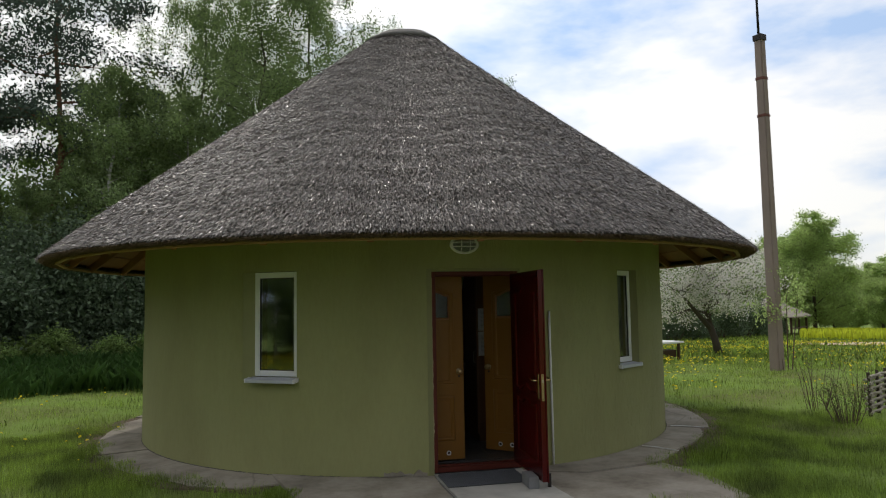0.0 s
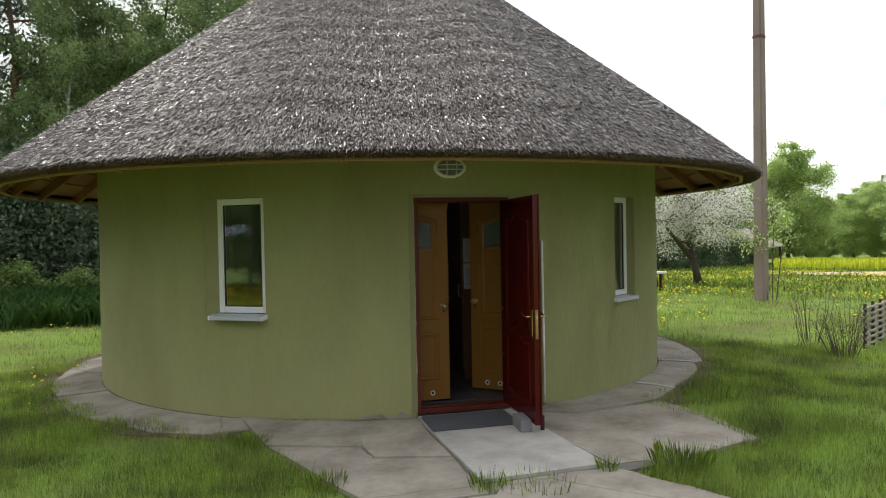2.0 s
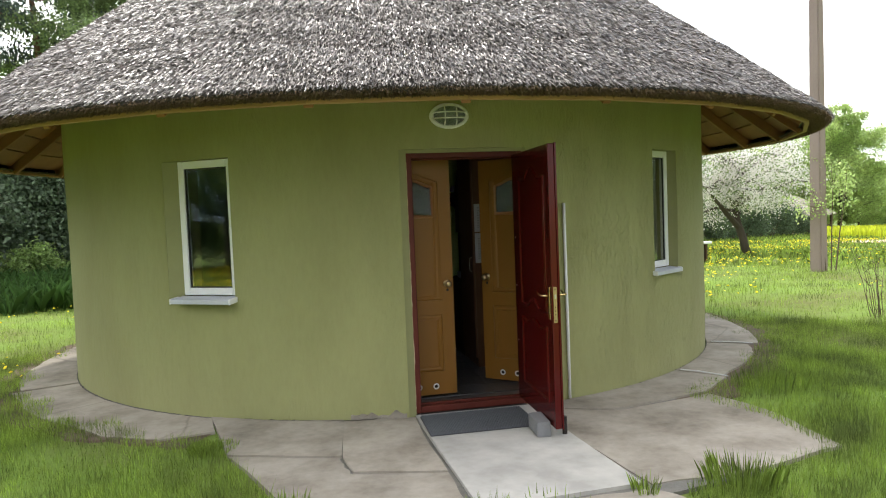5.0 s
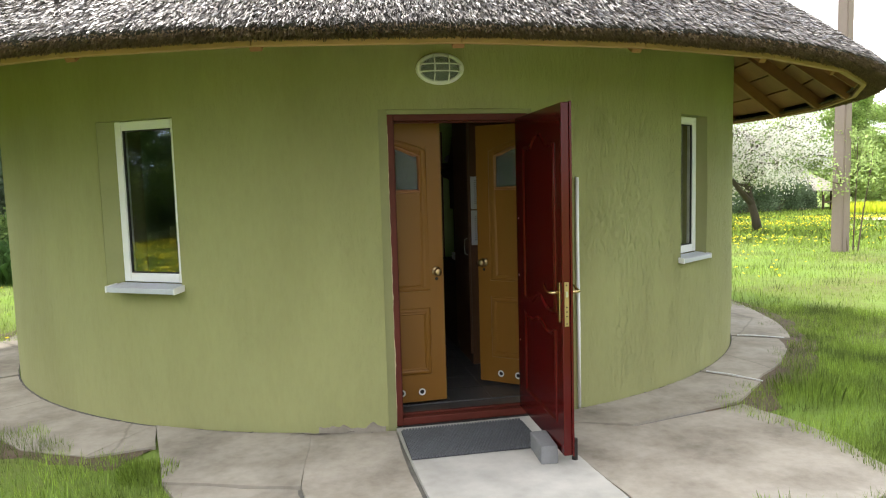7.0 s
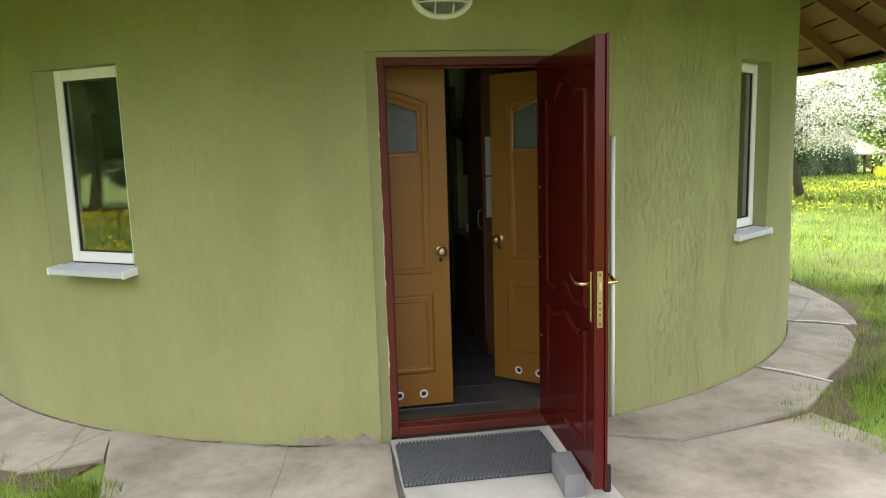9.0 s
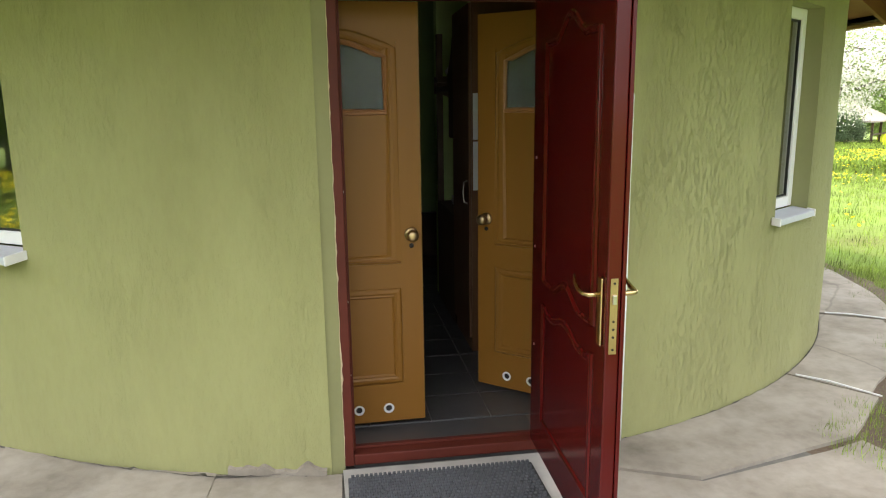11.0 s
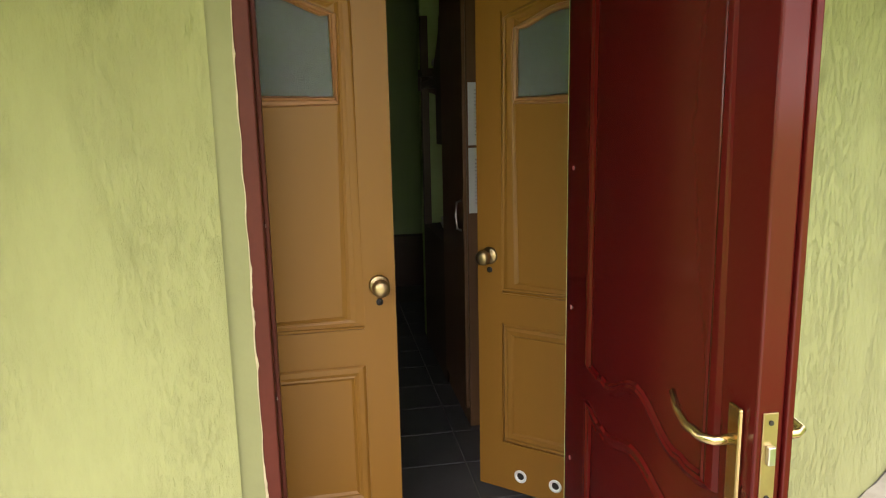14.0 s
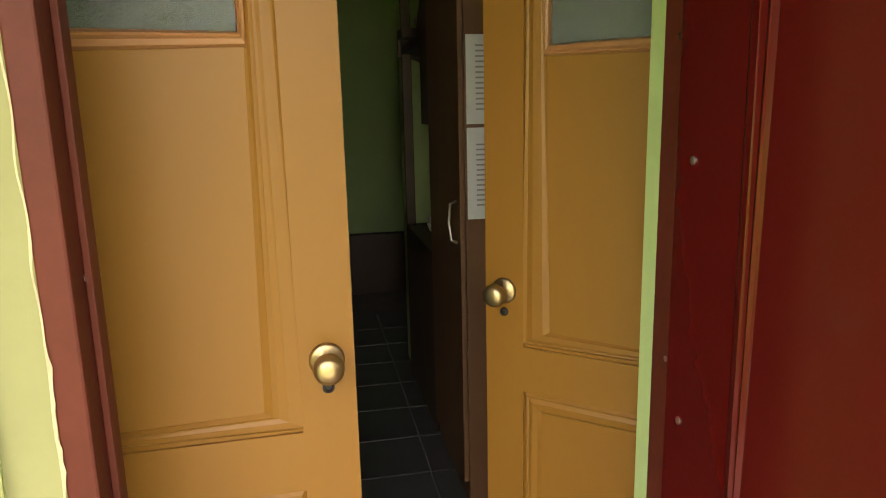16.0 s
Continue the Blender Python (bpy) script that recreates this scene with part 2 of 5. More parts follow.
M_GROUT = material("pale_grout", (0.22, 0.20, 0.18), 0.9, vary=0.3, scale=6, bump=0.2)
M_CAB = material("brown_veneer", (0.16, 0.075, 0.035), 0.45, vary=0.35, scale=3, fine=20, bump=0.05, stretch=(6, 6, 0.6))
M_DARKWOOD = material("dark_wood", (0.06, 0.028, 0.015), 0.5, vary=0.35, scale=3, fine=20, bump=0.08)
M_PAPER = material("paper", (0.72, 0.74, 0.76), 0.9, vary=0.1, scale=4, bump=0.0)
M_INK = material("grey_print", (0.32, 0.33, 0.36), 0.9, vary=0.1, scale=4, bump=0.0)
M_CEIL = material("ceiling_board", (0.45, 0.40, 0.32), 0.85, vary=0.2, scale=3, bump=0.1)
M_BRICK = material("grey_block", (0.21, 0.21, 0.215), 0.9, vary=0.4, scale=12, fine=90, bump=0.6, dist=0.004)
M_IRON = material("dark_iron", (0.035, 0.03, 0.028), 0.6, 0.6, vary=0.4, scale=14, fine=60, bump=0.2)
M_POLE = material("weathered_concrete_pole", (0.29, 0.225, 0.195), 0.9, vary=0.4, scale=1.5, fine=30, bump=0.4, stretch=(1, 1, 0.4))
M_RUST = material("rusty_band", (0.16, 0.06, 0.045), 0.85, vary=0.4, scale=10, bump=0.3)
M_GRASS_G = material("lawn_ground", (0.17, 0.26, 0.05), 0.95, vary=0.75, scale=0.5, fine=9, bump=0.8, dist=0.04, dark=(0.12, 0.10, 0.045), spec=0.1)
M_BLADE = material("grass_blade", (0.30, 0.42, 0.072), 0.55, vary=1.1, scale=1.7, fine=7, bump=0.0, dark=(0.12, 0.155, 0.045), island=0.5, trans=0.55, spec=0.15)
M_TALL = material("tall_grass", (0.11, 0.215, 0.06), 0.6, vary=0.4, scale=0.6, fine=5, bump=0.0, island=0.3, trans=0.35, spec=0.2)
M_YELLOW = material("yellow_petals", (0.80, 0.66, 0.03), 0.7, vary=0.1, scale=4, bump=0.0, island=0.15, trans=0.25, spec=0.1)
M_RAPE = material("rape_flowers", (0.58, 0.62, 0.05), 0.8, vary=0.3, scale=0.4, fine=5, bump=0.0, dark=(0.30, 0.40, 0.05), island=0.3, trans=0.3, spec=0.1)
M_SAND = material("sand", (0.58, 0.45, 0.33), 0.95, vary=0.3, scale=1, fine=20, bump=0.3)
M_LEAF = material("leaf_green", (0.20, 0.29, 0.085), 0.5, vary=0.4, scale=0.35, fine=3, bump=0.0, dark=(0.13, 0.20, 0.05), island=0.4, trans=0.5, spec=0.35)
# young yellow-green leaf, lightened further to put haze and backlight into the colour
M_LEAFY = material("hazed_young_leaf_green", (0.46, 0.57, 0.22), 0.5, vary=0.45, scale=0.35, fine=3, bump=0.0, dark=(0.27, 0.39, 0.12), island=0.35, trans=0.62, spec=0.3)
M_LEAFD = material("dark_leaf", (0.10, 0.145, 0.075), 0.5, vary=0.4, scale=0.35, fine=3, bump=0.0, island=0.4, trans=0.3, spec=0.35)
M_BIRCHL = material("birch_leaf", (0.23, 0.31, 0.12), 0.5, vary=0.35, scale=0.3, fine=3, bump=0.0, dark=(0.15, 0.21, 0.085), island=0.4, trans=0.5, spec=0.35)
M_NEEDLE = material("pine_needle", (0.085, 0.12, 0.09), 0.55, vary=0.4, scale=0.5, fine=3, bump=0.0, island=0.4, trans=0.15, spec=0.3)
M_BLOSSOM = material("white_blossom", (0.84, 0.80, 0.77), 0.8, vary=0.1, scale=2, bump=0.0, island=0.1, trans=0.5, spec=0.1)
M_BARK = material("dark_bark", (0.075, 0.058, 0.042), 0.95, vary=0.5, scale=4, fine=18, bump=0.9, dist=0.03, stretch=(1, 1, 0.3))
M_BIRCHB = material("birch_bark", (0.52, 0.50, 0.46), 0.8, vary=0.8, scale=3, fine=9, bump=0.4, dark=(0.06, 0.05, 0.045), stretch=(0.6, 0.6, 2.0))
M_PINEB = material("pine_bark", (0.20, 0.10, 0.055), 0.95, vary=0.5, scale=3, fine=14, bump=0.8, dist=0.03, stretch=(1, 1, 0.4))
M_TWIG = material("brown_twig", (0.13, 0.095, 0.065), 0.9, vary=0.4, scale=6, fine=30, bump=0.2)
M_SHINGLE = material("grey_shingle_roof", (0.34, 0.30, 0.25), 0.9, vary=0.5, scale=2, fine=14, bump=0.5)

M_GLASS = bpy.data.materials.new("window_glass")
M_GLASS.use_nodes = True
gb = M_GLASS.node_tree.nodes["Principled BSDF"]
gb.inputs["Base Color"].default_value, gb.inputs["Roughness"].default_value = (0.9, 0.95, 0.93, 1), 0.02
gb.inputs["Transmission Weight"].default_value, gb.inputs["IOR"].default_value = 1.0, 2.05
M_FROST = bpy.data.materials.new("patterned_glass")
M_FROST.use_nodes = True
fb = M_FROST.node_tree.nodes["Principled BSDF"]
fb.inputs["Base Color"].default_value, fb.inputs["Roughness"].default_value = (0.40, 0.47, 0.45, 1), 0.25
fb.inputs["Transmission Weight"].default_value, fb.inputs["IOR"].default_value = 0.8, 1.5
fno, fbu = M_FROST.node_tree.nodes.new("ShaderNodeTexNoise"), M_FROST.node_tree.nodes.new("ShaderNodeBump")
fno.inputs["Scale"].default_value, fbu.inputs["Strength"].default_value, fbu.inputs["Distance"].default_value = 55, 0.8, 0.006
M_FROST.node_tree.links.new(fno.outputs["Fac"], fbu.inputs["Height"])
M_FROST.node_tree.links.new(fbu.outputs["Normal"], fb.inputs["Normal"])


# ---- building helpers ----
def link_mesh(name, me, parent=None, label=""):
    ob = new(name, me)
    ob.parent = parent
    if label:
        ob["label"] = label
    return ob


def part(name, bm, mat, parent=None, label="", smooth=False):
    me = bpy.data.meshes.new(name)
    bm.normal_update()
    bm.to_mesh(me)
    bm.free()
    me.materials.append(mat)
    if smooth:
        me.shade_smooth()
    return link_mesh(name, me, parent, label)


def raw(name, verts, faces, mat, parent=None, label="", smooth=False):
    me = bpy.data.meshes.new(name)
    if isinstance(faces, list):
        me.from_pydata(np.asarray(verts).tolist(), [], faces)
    else:
        count, side = faces.shape
        me.vertices.add(len(verts))
        me.vertices.foreach_set("co", np.ascontiguousarray(verts, dtype=np.float32).ravel())
        me.loops.add(count * side)
        me.loops.foreach_set("vertex_index", np.ascontiguousarray(faces, dtype=np.int32).ravel())
        me.polygons.add(count)
        me.polygons.foreach_set("loop_start", np.arange(0, count * side, side, dtype=np.int32))
        me.update(calc_edges=True)
    me.materials.append(mat)
    if smooth:
        me.shade_smooth()
    return link_mesh(name, me, parent, label)


def thing(name, label, category, at=(0, 0, 0), turn=0.0, group="", kind=""):
    ob = new(name)
    ob.matrix_basis = pose(*at, 0, 0, turn)
    return tagged(ob, label, category, group, kind)


def box(bm, lo, hi, m=None, bevel=0.0):
    lo, hi = Vector(lo), Vector(hi)
    made = bmesh.ops.create_cube(bm, size=1.0, matrix=Matrix.Translation((lo + hi) / 2) @ Matrix.Diagonal((*(hi - lo), 1)))
    vs = made["verts"]
    if bevel:
        es = list({e for v in vs for e in v.link_edges})
        out = bmesh.ops.bevel(bm, geom=es, offset=bevel, segments=2, affect="EDGES", profile=0.5)
        vs = list({v for f in out["faces"] for v in f.verts} | {v for v in vs if v.is_valid})
    if m is not None:
        bmesh.ops.transform(bm, matrix=m, verts=vs)
    return vs


def boxed(name, lo, hi, mat, parent=None, label="", bevel=0.003, m=None):
    bm = bmesh.new()
    box(bm, lo, hi, m, bevel)
    return part(name, bm, mat, parent, label)


def lathe(bm, profile, segs=24, m=None):
    rings = []
    for r, z in profile:
        rings.append([bm.verts.new((r * math.cos(2 * math.pi * i / segs), r * math.sin(2 * math.pi * i / segs), z)) for i in range(segs)])
    for a, b in zip(rings, rings[1:]):
        for i in range(segs):
            j = (i + 1) % segs
            bm.faces.new((a[i], a[j], b[j], b[i]))
    for ring, flip in ((rings[0], True), (rings[-1], False)):
        bm.faces.new(ring[::-1] if flip else ring)
    vs = [v for ring in rings for v in ring]
    if m is not None:
        bmesh.ops.transform(bm, matrix=m, verts=vs)
    return vs


def tube(bm, pts, radii, segs=8):
    """A tube along points, with a radius at each."""
    pts = [Vector(p) for p in pts]
    rings = []
    for i, p in enumerate(pts):
        d = (pts[min(i + 1, len(pts) - 1)] - pts[max(i - 1, 0)]).normalized()
        side = d.orthogonal().normalized() if abs(d.z) > 0.95 else d.cross(Vector((0, 0, 1))).normalized()
        if abs(d.z) > 0.95:
            side = Vector((1, 0, 0)) - d * d.x
            side.normalize()
        up = side.cross(d)
        rings.append([bm.verts.new(p + (side * math.cos(2 * math.pi * k / segs) + up * math.sin(2 * math.pi * k / segs)) * radii[i]) for k in range(segs)])
    for a, b in zip(rings, rings[1:]):
        for k in range(segs):
            j = (k + 1) % segs
            bm.faces.new((a[k], a[j], b[j], b[k]))
    bm.faces.new(rings[0][::-1])
    bm.faces.new(rings[-1])


def prism(bm, outline, z0, z1):
    """An upright prism over a plan outline (counter-clockwise)."""
    lo = [bm.verts.new((x, y, z0)) for x, y in outline]
    hi = [bm.verts.new((x, y, z1)) for x, y in outline]
    n = len(outline)
    bm.faces.new(lo[::-1])
    bm.faces.new(hi)
    for i in range(n):
        j = (i + 1) % n
        bm.faces.new((lo[i], lo[j], hi[j], hi[i]))


rng = np.random.default_rng(7)
CX, CY, R_OUT, R_IN = 1.93, 10.62, 3.72, 3.45


def polar(r, deg, z=0.0):
    """A place round the house; 0 degrees faces the walk, positive is towards +x."""
    a = radians(deg)
    return Vector((CX + r * math.sin(a), CY - r * math.cos(a), z))


def ground_z(x, y):
    r = np.hypot(np.asarray(x) - CX, np.asarray(y) - CY)
    return -0.02 - 0.034 * (np.hypot(np.maximum(0, np.minimum(r, 130) - 8), 3) - 3)


# ---- ground ----
def build_ground():
    radii = np.concatenate([[0.0], np.linspace(3, 14, 23), np.geomspace(15, 110, 24), [150, 300, 900, 3000]])
    segs = 96
    vs, fs = [(CX, CY, -0.02)], []
    for r in radii[1:]:
        for k in range(segs):
            a = 2 * math.pi * k / segs
            x, y = CX + r * math.cos(a), CY + r * math.sin(a)
            z = float(ground_z(x, y))
            if 4.8 < r < 60:
                z += (0.05 if r > 7 else 0.015) * noise.noise((x * 0.35, y * 0.35, 0)) - 0.01
            vs.append((x, y, z))
    for k in range(segs):
        fs.append((0, 1 + k, 1 + (k + 1) % segs))
    for i in range(len(radii) - 2):
        a, b = 1 + i * segs, 1 + (i + 1) * segs
        for k in range(segs):
            j = (k + 1) % segs
            fs.append((a + k, b + k, b + j, a + j))
    ob = raw("ground", vs, fs, M_GRASS_G, smooth=True)
    tagged(ob, "uneven green lawn ground sloping gently down to the woods", "ground", kind="structure")


build_ground()

# ---- concrete round the house ----
pavement = thing("pavement", "cracked weathered concrete apron and path slabs round the house", "pavement", kind="structure")


def wobble(a, b, n, amount, seed):
    """Points from a to b (a included) with a broken, uneven line."""
    out = []
    for i in range(n):
        t = i / n
        w = noise.noise((seed * 3.1, t * n * 0.7, 1.7)) * amount if i else 0
        d = Vector((b[0] - a[0], b[1] - a[1]))
        nrm = Vector((-d.y, d.x)).normalized()
        out.append((a[0] + d.x * t + nrm.x * w, a[1] + d.y * t + nrm.y * w))
    return out


def apron(a0, a1, r_out, top, mat, seed):
    n = max(4, int((a1 - a0) / 3))
    inner = [polar(R_OUT + 0.012, a0 + (a1 - a0) * i / n) for i in range(n + 1)]
    outer = [polar(r_out + 0.10 * noise.noise((i * 0.45, seed, 0.3)), a1 - (a1 - a0) * i / n) for i in range(n + 1)]
    bm = bmesh.new()
    prism(bm, [(p.x, p.y) for p in outer[::-1]] + [(p.x, p.y) for p in inner[::-1]], -0.12, top)
    bmesh.ops.recalc_face_normals(bm, faces=bm.faces)
    return part("slab", bm, mat, pavement)


APRON = [(-150, -108, 4.30), (-107.4, -68, 4.22), (-67.5, -32.2, 4.30), (36.2, 58, 4.2), (58.6, 82, 4.25), (82.6, 125, 4.3)]
for i, (a0, a1, ro) in enumerate(APRON):
    apron(a0, a1, ro, (0.008, 0.004, -0.002, 0.008, 0.012, 0.004)[i], M_CONC, i + 1.5)
apron(125.5, 209.5, 4.3, 0.006, M_CONC, 9.1)


def slab(corners, top, mat, seed, amount=0.03, n=8, arc=None):
    outline = []
    for i, a in enumerate(corners):
        outline += wobble(a, corners[(i + 1) % len(corners)], n, amount if (arc is None or i not in arc) else 0.0, seed + i)
    bm = bmesh.new()
    prism(bm, outline, -0.12, top)
    bmesh.ops.recalc_face_normals(bm, faces=bm.faces)
    return part("slab", bm, mat, pavement)


def arc_points(a0, a1, r=R_OUT + 0.012, n=8):
    return [tuple(polar(r, a0 + (a1 - a0) * i / n)[:2]) for i in range(n + 1)]


slab(arc_points(-31.6, -14.33) + [(0.945, 6.2), (0.20, 6.45)], 0.010, M_CONC, 3, 0.012, 3)
slab(arc_points(-14.3, -5.9) + [(1.535, 6.45), (1.56, 5.75), (1.0, 5.9), (0.95, 6.2)], 0.006, M_CONC, 13, 0.012, 3)
slab([(-0.052, 7.452), (-0.022, 7.425), (0.05, 7.05), (-0.345, 6.968)], 0.003, M_CONC, 71, 0.012, 4)
slab([(0.21, 6.43), (0.93, 6.18), (0.98, 5.88), (1.56, 5.73), (1.59, 4.95), (0.86, 4.95)], 0.002, M_CONC, 5, 0.03, 5)
slab([(1.55, 6.93), (2.46, 6.93), (2.51, 6.3), (2.57, 5.22), (1.61, 5.16)], 0.014, M_CONC2, 31, 0.008, 4)
slab(arc_points(8.7, 35.9) + [(4.40, 7.215), (3.95, 6.84), (3.05, 6.62), (2.50, 6.86)], 0.008, M_CONC, 41, 0.015, 3)
slab([(2.53, 6.2), (2.50, 6.84), (3.05, 6.60), (3.97, 6.81), (4.12, 6.15), (4.05, 5.45), (3.25, 5.25), (2.63, 5.22)], -0.002, M_CONC, 51, 0.04, 4)
slab([(0.86, 4.93), (1.65, 4.93), (1.67, 5.12), (2.60, 5.18), (3.05, 4.4), (2.85, 3.4), (2.5, 1.0), (1.9, -2.5), (-0.6, -2.5), (-0.1, 1.0), (0.55, 3.6)], -0.006, M_CONC, 61, 0.04, 6)

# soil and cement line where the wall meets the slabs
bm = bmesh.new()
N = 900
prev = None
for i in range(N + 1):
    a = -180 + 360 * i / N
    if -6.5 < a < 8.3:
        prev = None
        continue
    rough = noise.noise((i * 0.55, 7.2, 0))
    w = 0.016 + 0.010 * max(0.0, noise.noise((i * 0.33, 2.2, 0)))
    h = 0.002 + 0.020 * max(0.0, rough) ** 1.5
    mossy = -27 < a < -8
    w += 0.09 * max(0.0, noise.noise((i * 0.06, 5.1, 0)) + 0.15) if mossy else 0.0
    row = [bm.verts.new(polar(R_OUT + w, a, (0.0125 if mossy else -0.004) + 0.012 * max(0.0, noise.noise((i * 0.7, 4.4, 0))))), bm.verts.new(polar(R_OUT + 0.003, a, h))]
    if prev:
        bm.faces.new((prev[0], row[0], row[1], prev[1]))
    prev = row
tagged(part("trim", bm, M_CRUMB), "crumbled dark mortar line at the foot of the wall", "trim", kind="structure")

# bare cement patch where the stucco has come off beside the door
bm = bmesh.new()
prev = None
for i in range(41):
    a = -13.5 + 6.6 * i / 40
    top = 0.022 + 0.040 * max(0.0, noise.noise((i * 0.17, 9.1, 0)) + 0.35) + 0.008 * noise.noise((i * 0.9, 3.1, 0))
    row = [bm.verts.new(polar(R_OUT + 0.020, a, 0.004)), bm.verts.new(polar(R_OUT + 0.016, a, top)), bm.verts.new(polar(R_OUT + 0.002, a, top + 0.008))]
    if prev:
        for k in range(2):
            bm.faces.new((prev[k], row[k], row[k + 1], prev[k + 1]))
    prev = row
tagged(part("trim", bm, M_CONC), "bare grey cement patch at the foot of the wall", "trim", kind="structure")

# crumbled mortar bed that shows in the joints
bm = bmesh.new()
prism(bm, [(0.40, 6.8), (0.42, 6.4), (0.92, 5.0), (1.66, 4.9), (3.2, 5.2), (3.98, 5.5), (4.05, 6.15), (3.9, 6.8), (2.9, 7.0), (1.0, 7.1)], -0.12, -0.010)
part("mortar_bed", bm, M_CEMENT, pavement, "crumbled grey mortar in the joints")

# bare soil and dead grass along the edge of the slabs
def soil_edge(a0, a1):
    n = int((a1 - a0) / 1.5)
    bm = bmesh.new()
    prev = None
    for i in range(n + 1):
        a = a0 + (a1 - a0) * i / n
        ro = 4.42 + 0.16 * noise.noise((i * 0.21, 3.3, 0)) + 0.10 * noise.noise((i * 0.63, 8.3, 0))
        row = [bm.verts.new(polar(4.05, a, -0.012)), bm.verts.new(polar(ro, a, -0.008)), bm.verts.new(polar(ro + 0.06, a, -0.04))]
        if prev:
            for k in range(2):
                bm.faces.new((prev[k], prev[k + 1], row[k + 1], row[k]))
        prev = row
    tagged(part("soil_edge", bm, M_SOIL), "bare brown soil along the edge of the concrete", "soil", kind="structure")


soil_edge(-150, -28)
soil_edge(24, 125)
for deg, r1 in ((36.05, 4.22), (58.3, 4.2)):
    bm = bmesh.new()
    tube(bm, [polar(3.78, deg, 0.018), polar(3.95, deg + 0.25, 0.02), polar(r1, deg - 0.1, 0.016)], [0.005, 0.0055, 0.005], 6)
    tagged(part("pale_cord", bm, M_PVC), "thin pale cord lying in the slab joint", "cord")

# ---- the round house ----
house = thing("house", "round green stuccoed house with a conical thatched roof", "house", (0, 0, 0))
DOOR_A0, DOOR_A1, DOOR_TOP = -6.6, 8.9, 2.055
WIN_L, HALF_L = -32.35, 5.05
WIN_R, HALF_R = 34.6, 3.53
WALL_TOP = 2.92
OPENINGS = [(DOOR_A0, DOOR_A1, -0.1, DOOR_TOP), (WIN_L - HALF_L, WIN_L + HALF_L, 0.95, 2.06), (WIN_R - HALF_R, WIN_R + HALF_R, 0.95, 2.06),
            (-112, -102, 0.95, 2.06), (102, 112, 0.95, 2.06), (170, 180, 0.95, 2.06)]


def build_wall():
    angles = sorted(set([round(-180 + 2 * i, 3) for i in range(181)] + [round(v, 3) for o in OPENINGS for v in o[:2]]))
    angles = [a for a in angles if not (DOOR_A1 < a < 11.5 or -9.5 < a < DOOR_A0)]
    zs = sorted({-0.1, 0.5, 0.95, 1.5, DOOR_TOP, 2.06, 2.5, WALL_TOP})
    bm = bmesh.new()
    grid = {}

    def v(a, k, inner):
        a = -180.0 if a == 180.0 else a
        key = (a, k, inner)
        if key not in grid:
            wob = 0.012 * noise.noise((a * 0.11, zs[k] * 1.3, 0.5)) if not inner else 0.0
            turn = {DOOR_A1: 9.3, DOOR_A0: -8.4}.get(a, a) if inner and zs[k] <= DOOR_TOP else a
            grid[key] = bm.verts.new(polar((R_IN if inner else R_OUT) + wob, turn, zs[k]))
        return grid[key]

    def hole(a, z):
        return any(o[0] < a < o[1] and o[2] < z < o[3] for o in OPENINGS)

    cells = {}
    for a0, a1 in zip(angles, angles[1:]):
        for k in range(len(zs) - 1):
            cells[(a0, k)] = not hole((a0 + a1) / 2, (zs[k] + zs[k + 1]) / 2)
    pairs = list(zip(angles, angles[1:]))
    for i, (a0, a1) in enumerate(pairs):
        for k in range(len(zs) - 1):
            solid = cells[(a0, k)]
            if solid:
                bm.faces.new((v(a0, k, 0), v(a1, k, 0), v(a1, k + 1, 0), v(a0, k + 1, 0)))
                f = bm.faces.new((v(a1, k, 1), v(a0, k, 1), v(a0, k + 1, 1), v(a1, k + 1, 1)))
                f.material_index = 1
                if k == len(zs) - 2:
                    bm.faces.new((v(a0, k + 1, 0), v(a1, k + 1, 0), v(a1, k + 1, 1), v(a0, k + 1, 1)))
            nxt = cells[(pairs[(i + 1) % len(pairs)][0], k)]
            if solid != nxt:
                f = bm.faces.new((v(a1, k, 0), v(a1, k, 1), v(a1, k + 1, 1), v(a1, k + 1, 0)))
                # door sides take the lightened green, with daylight painted in
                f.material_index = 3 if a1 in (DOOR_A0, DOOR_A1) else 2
            if k < len(zs) - 2 and solid != cells[(a0, k + 1)]:
                f = bm.faces.new((v(a0, k + 1, 0), v(a1, k + 1, 0), v(a1, k + 1, 1), v(a0, k + 1, 1)))
                f.material_index = 2
    bmesh.ops.recalc_face_normals(bm, faces=bm.faces)
    for f in bm.faces:
        f.smooth = f.material_index < 2
    for e in bm.edges:
        if len({f.material_index for f in e.link_faces}) > 1:
            e.smooth = False
    ob = part("wall", bm, M_WALL, house, "round wall of olive-green scratched stucco")
    ob.data.materials.append(M_INWALL)
    ob.data.materials.append(M_REVEAL)
    ob.data.materials.append(M_LIT_GREEN)


build_wall()
# splayed side of the recess round the first window
bm = bmesh.new()
prism(bm, [tuple(polar(rr, aa)[:2]) for rr, aa in ((R_OUT - 0.004, -37.35), (R_OUT - 0.062, -35.6), (R_IN, -35.6), (R_IN, -37.35))][::-1], 0.951, 2.059)
bmesh.ops.recalc_face_normals(bm, faces=bm.faces)
part("window_reveal", bm, M_REVEAL, house, "smooth green splayed window recess")

# roof
EAVE = 4.90
roof = new("roof")
roof.parent = house
roof["label"] = "thick grey-brown reed thatch cone"
PROFILE = [(4.66, 2.300), (4.80, 2.290), (4.88, 2.288), (4.915, 2.300), (4.912, 2.326), (4.2, 2.905), (3.4, 3.525), (2.5, 4.225), (1.6, 4.935), (0.95, 5.46), (0.55, 5.79)]


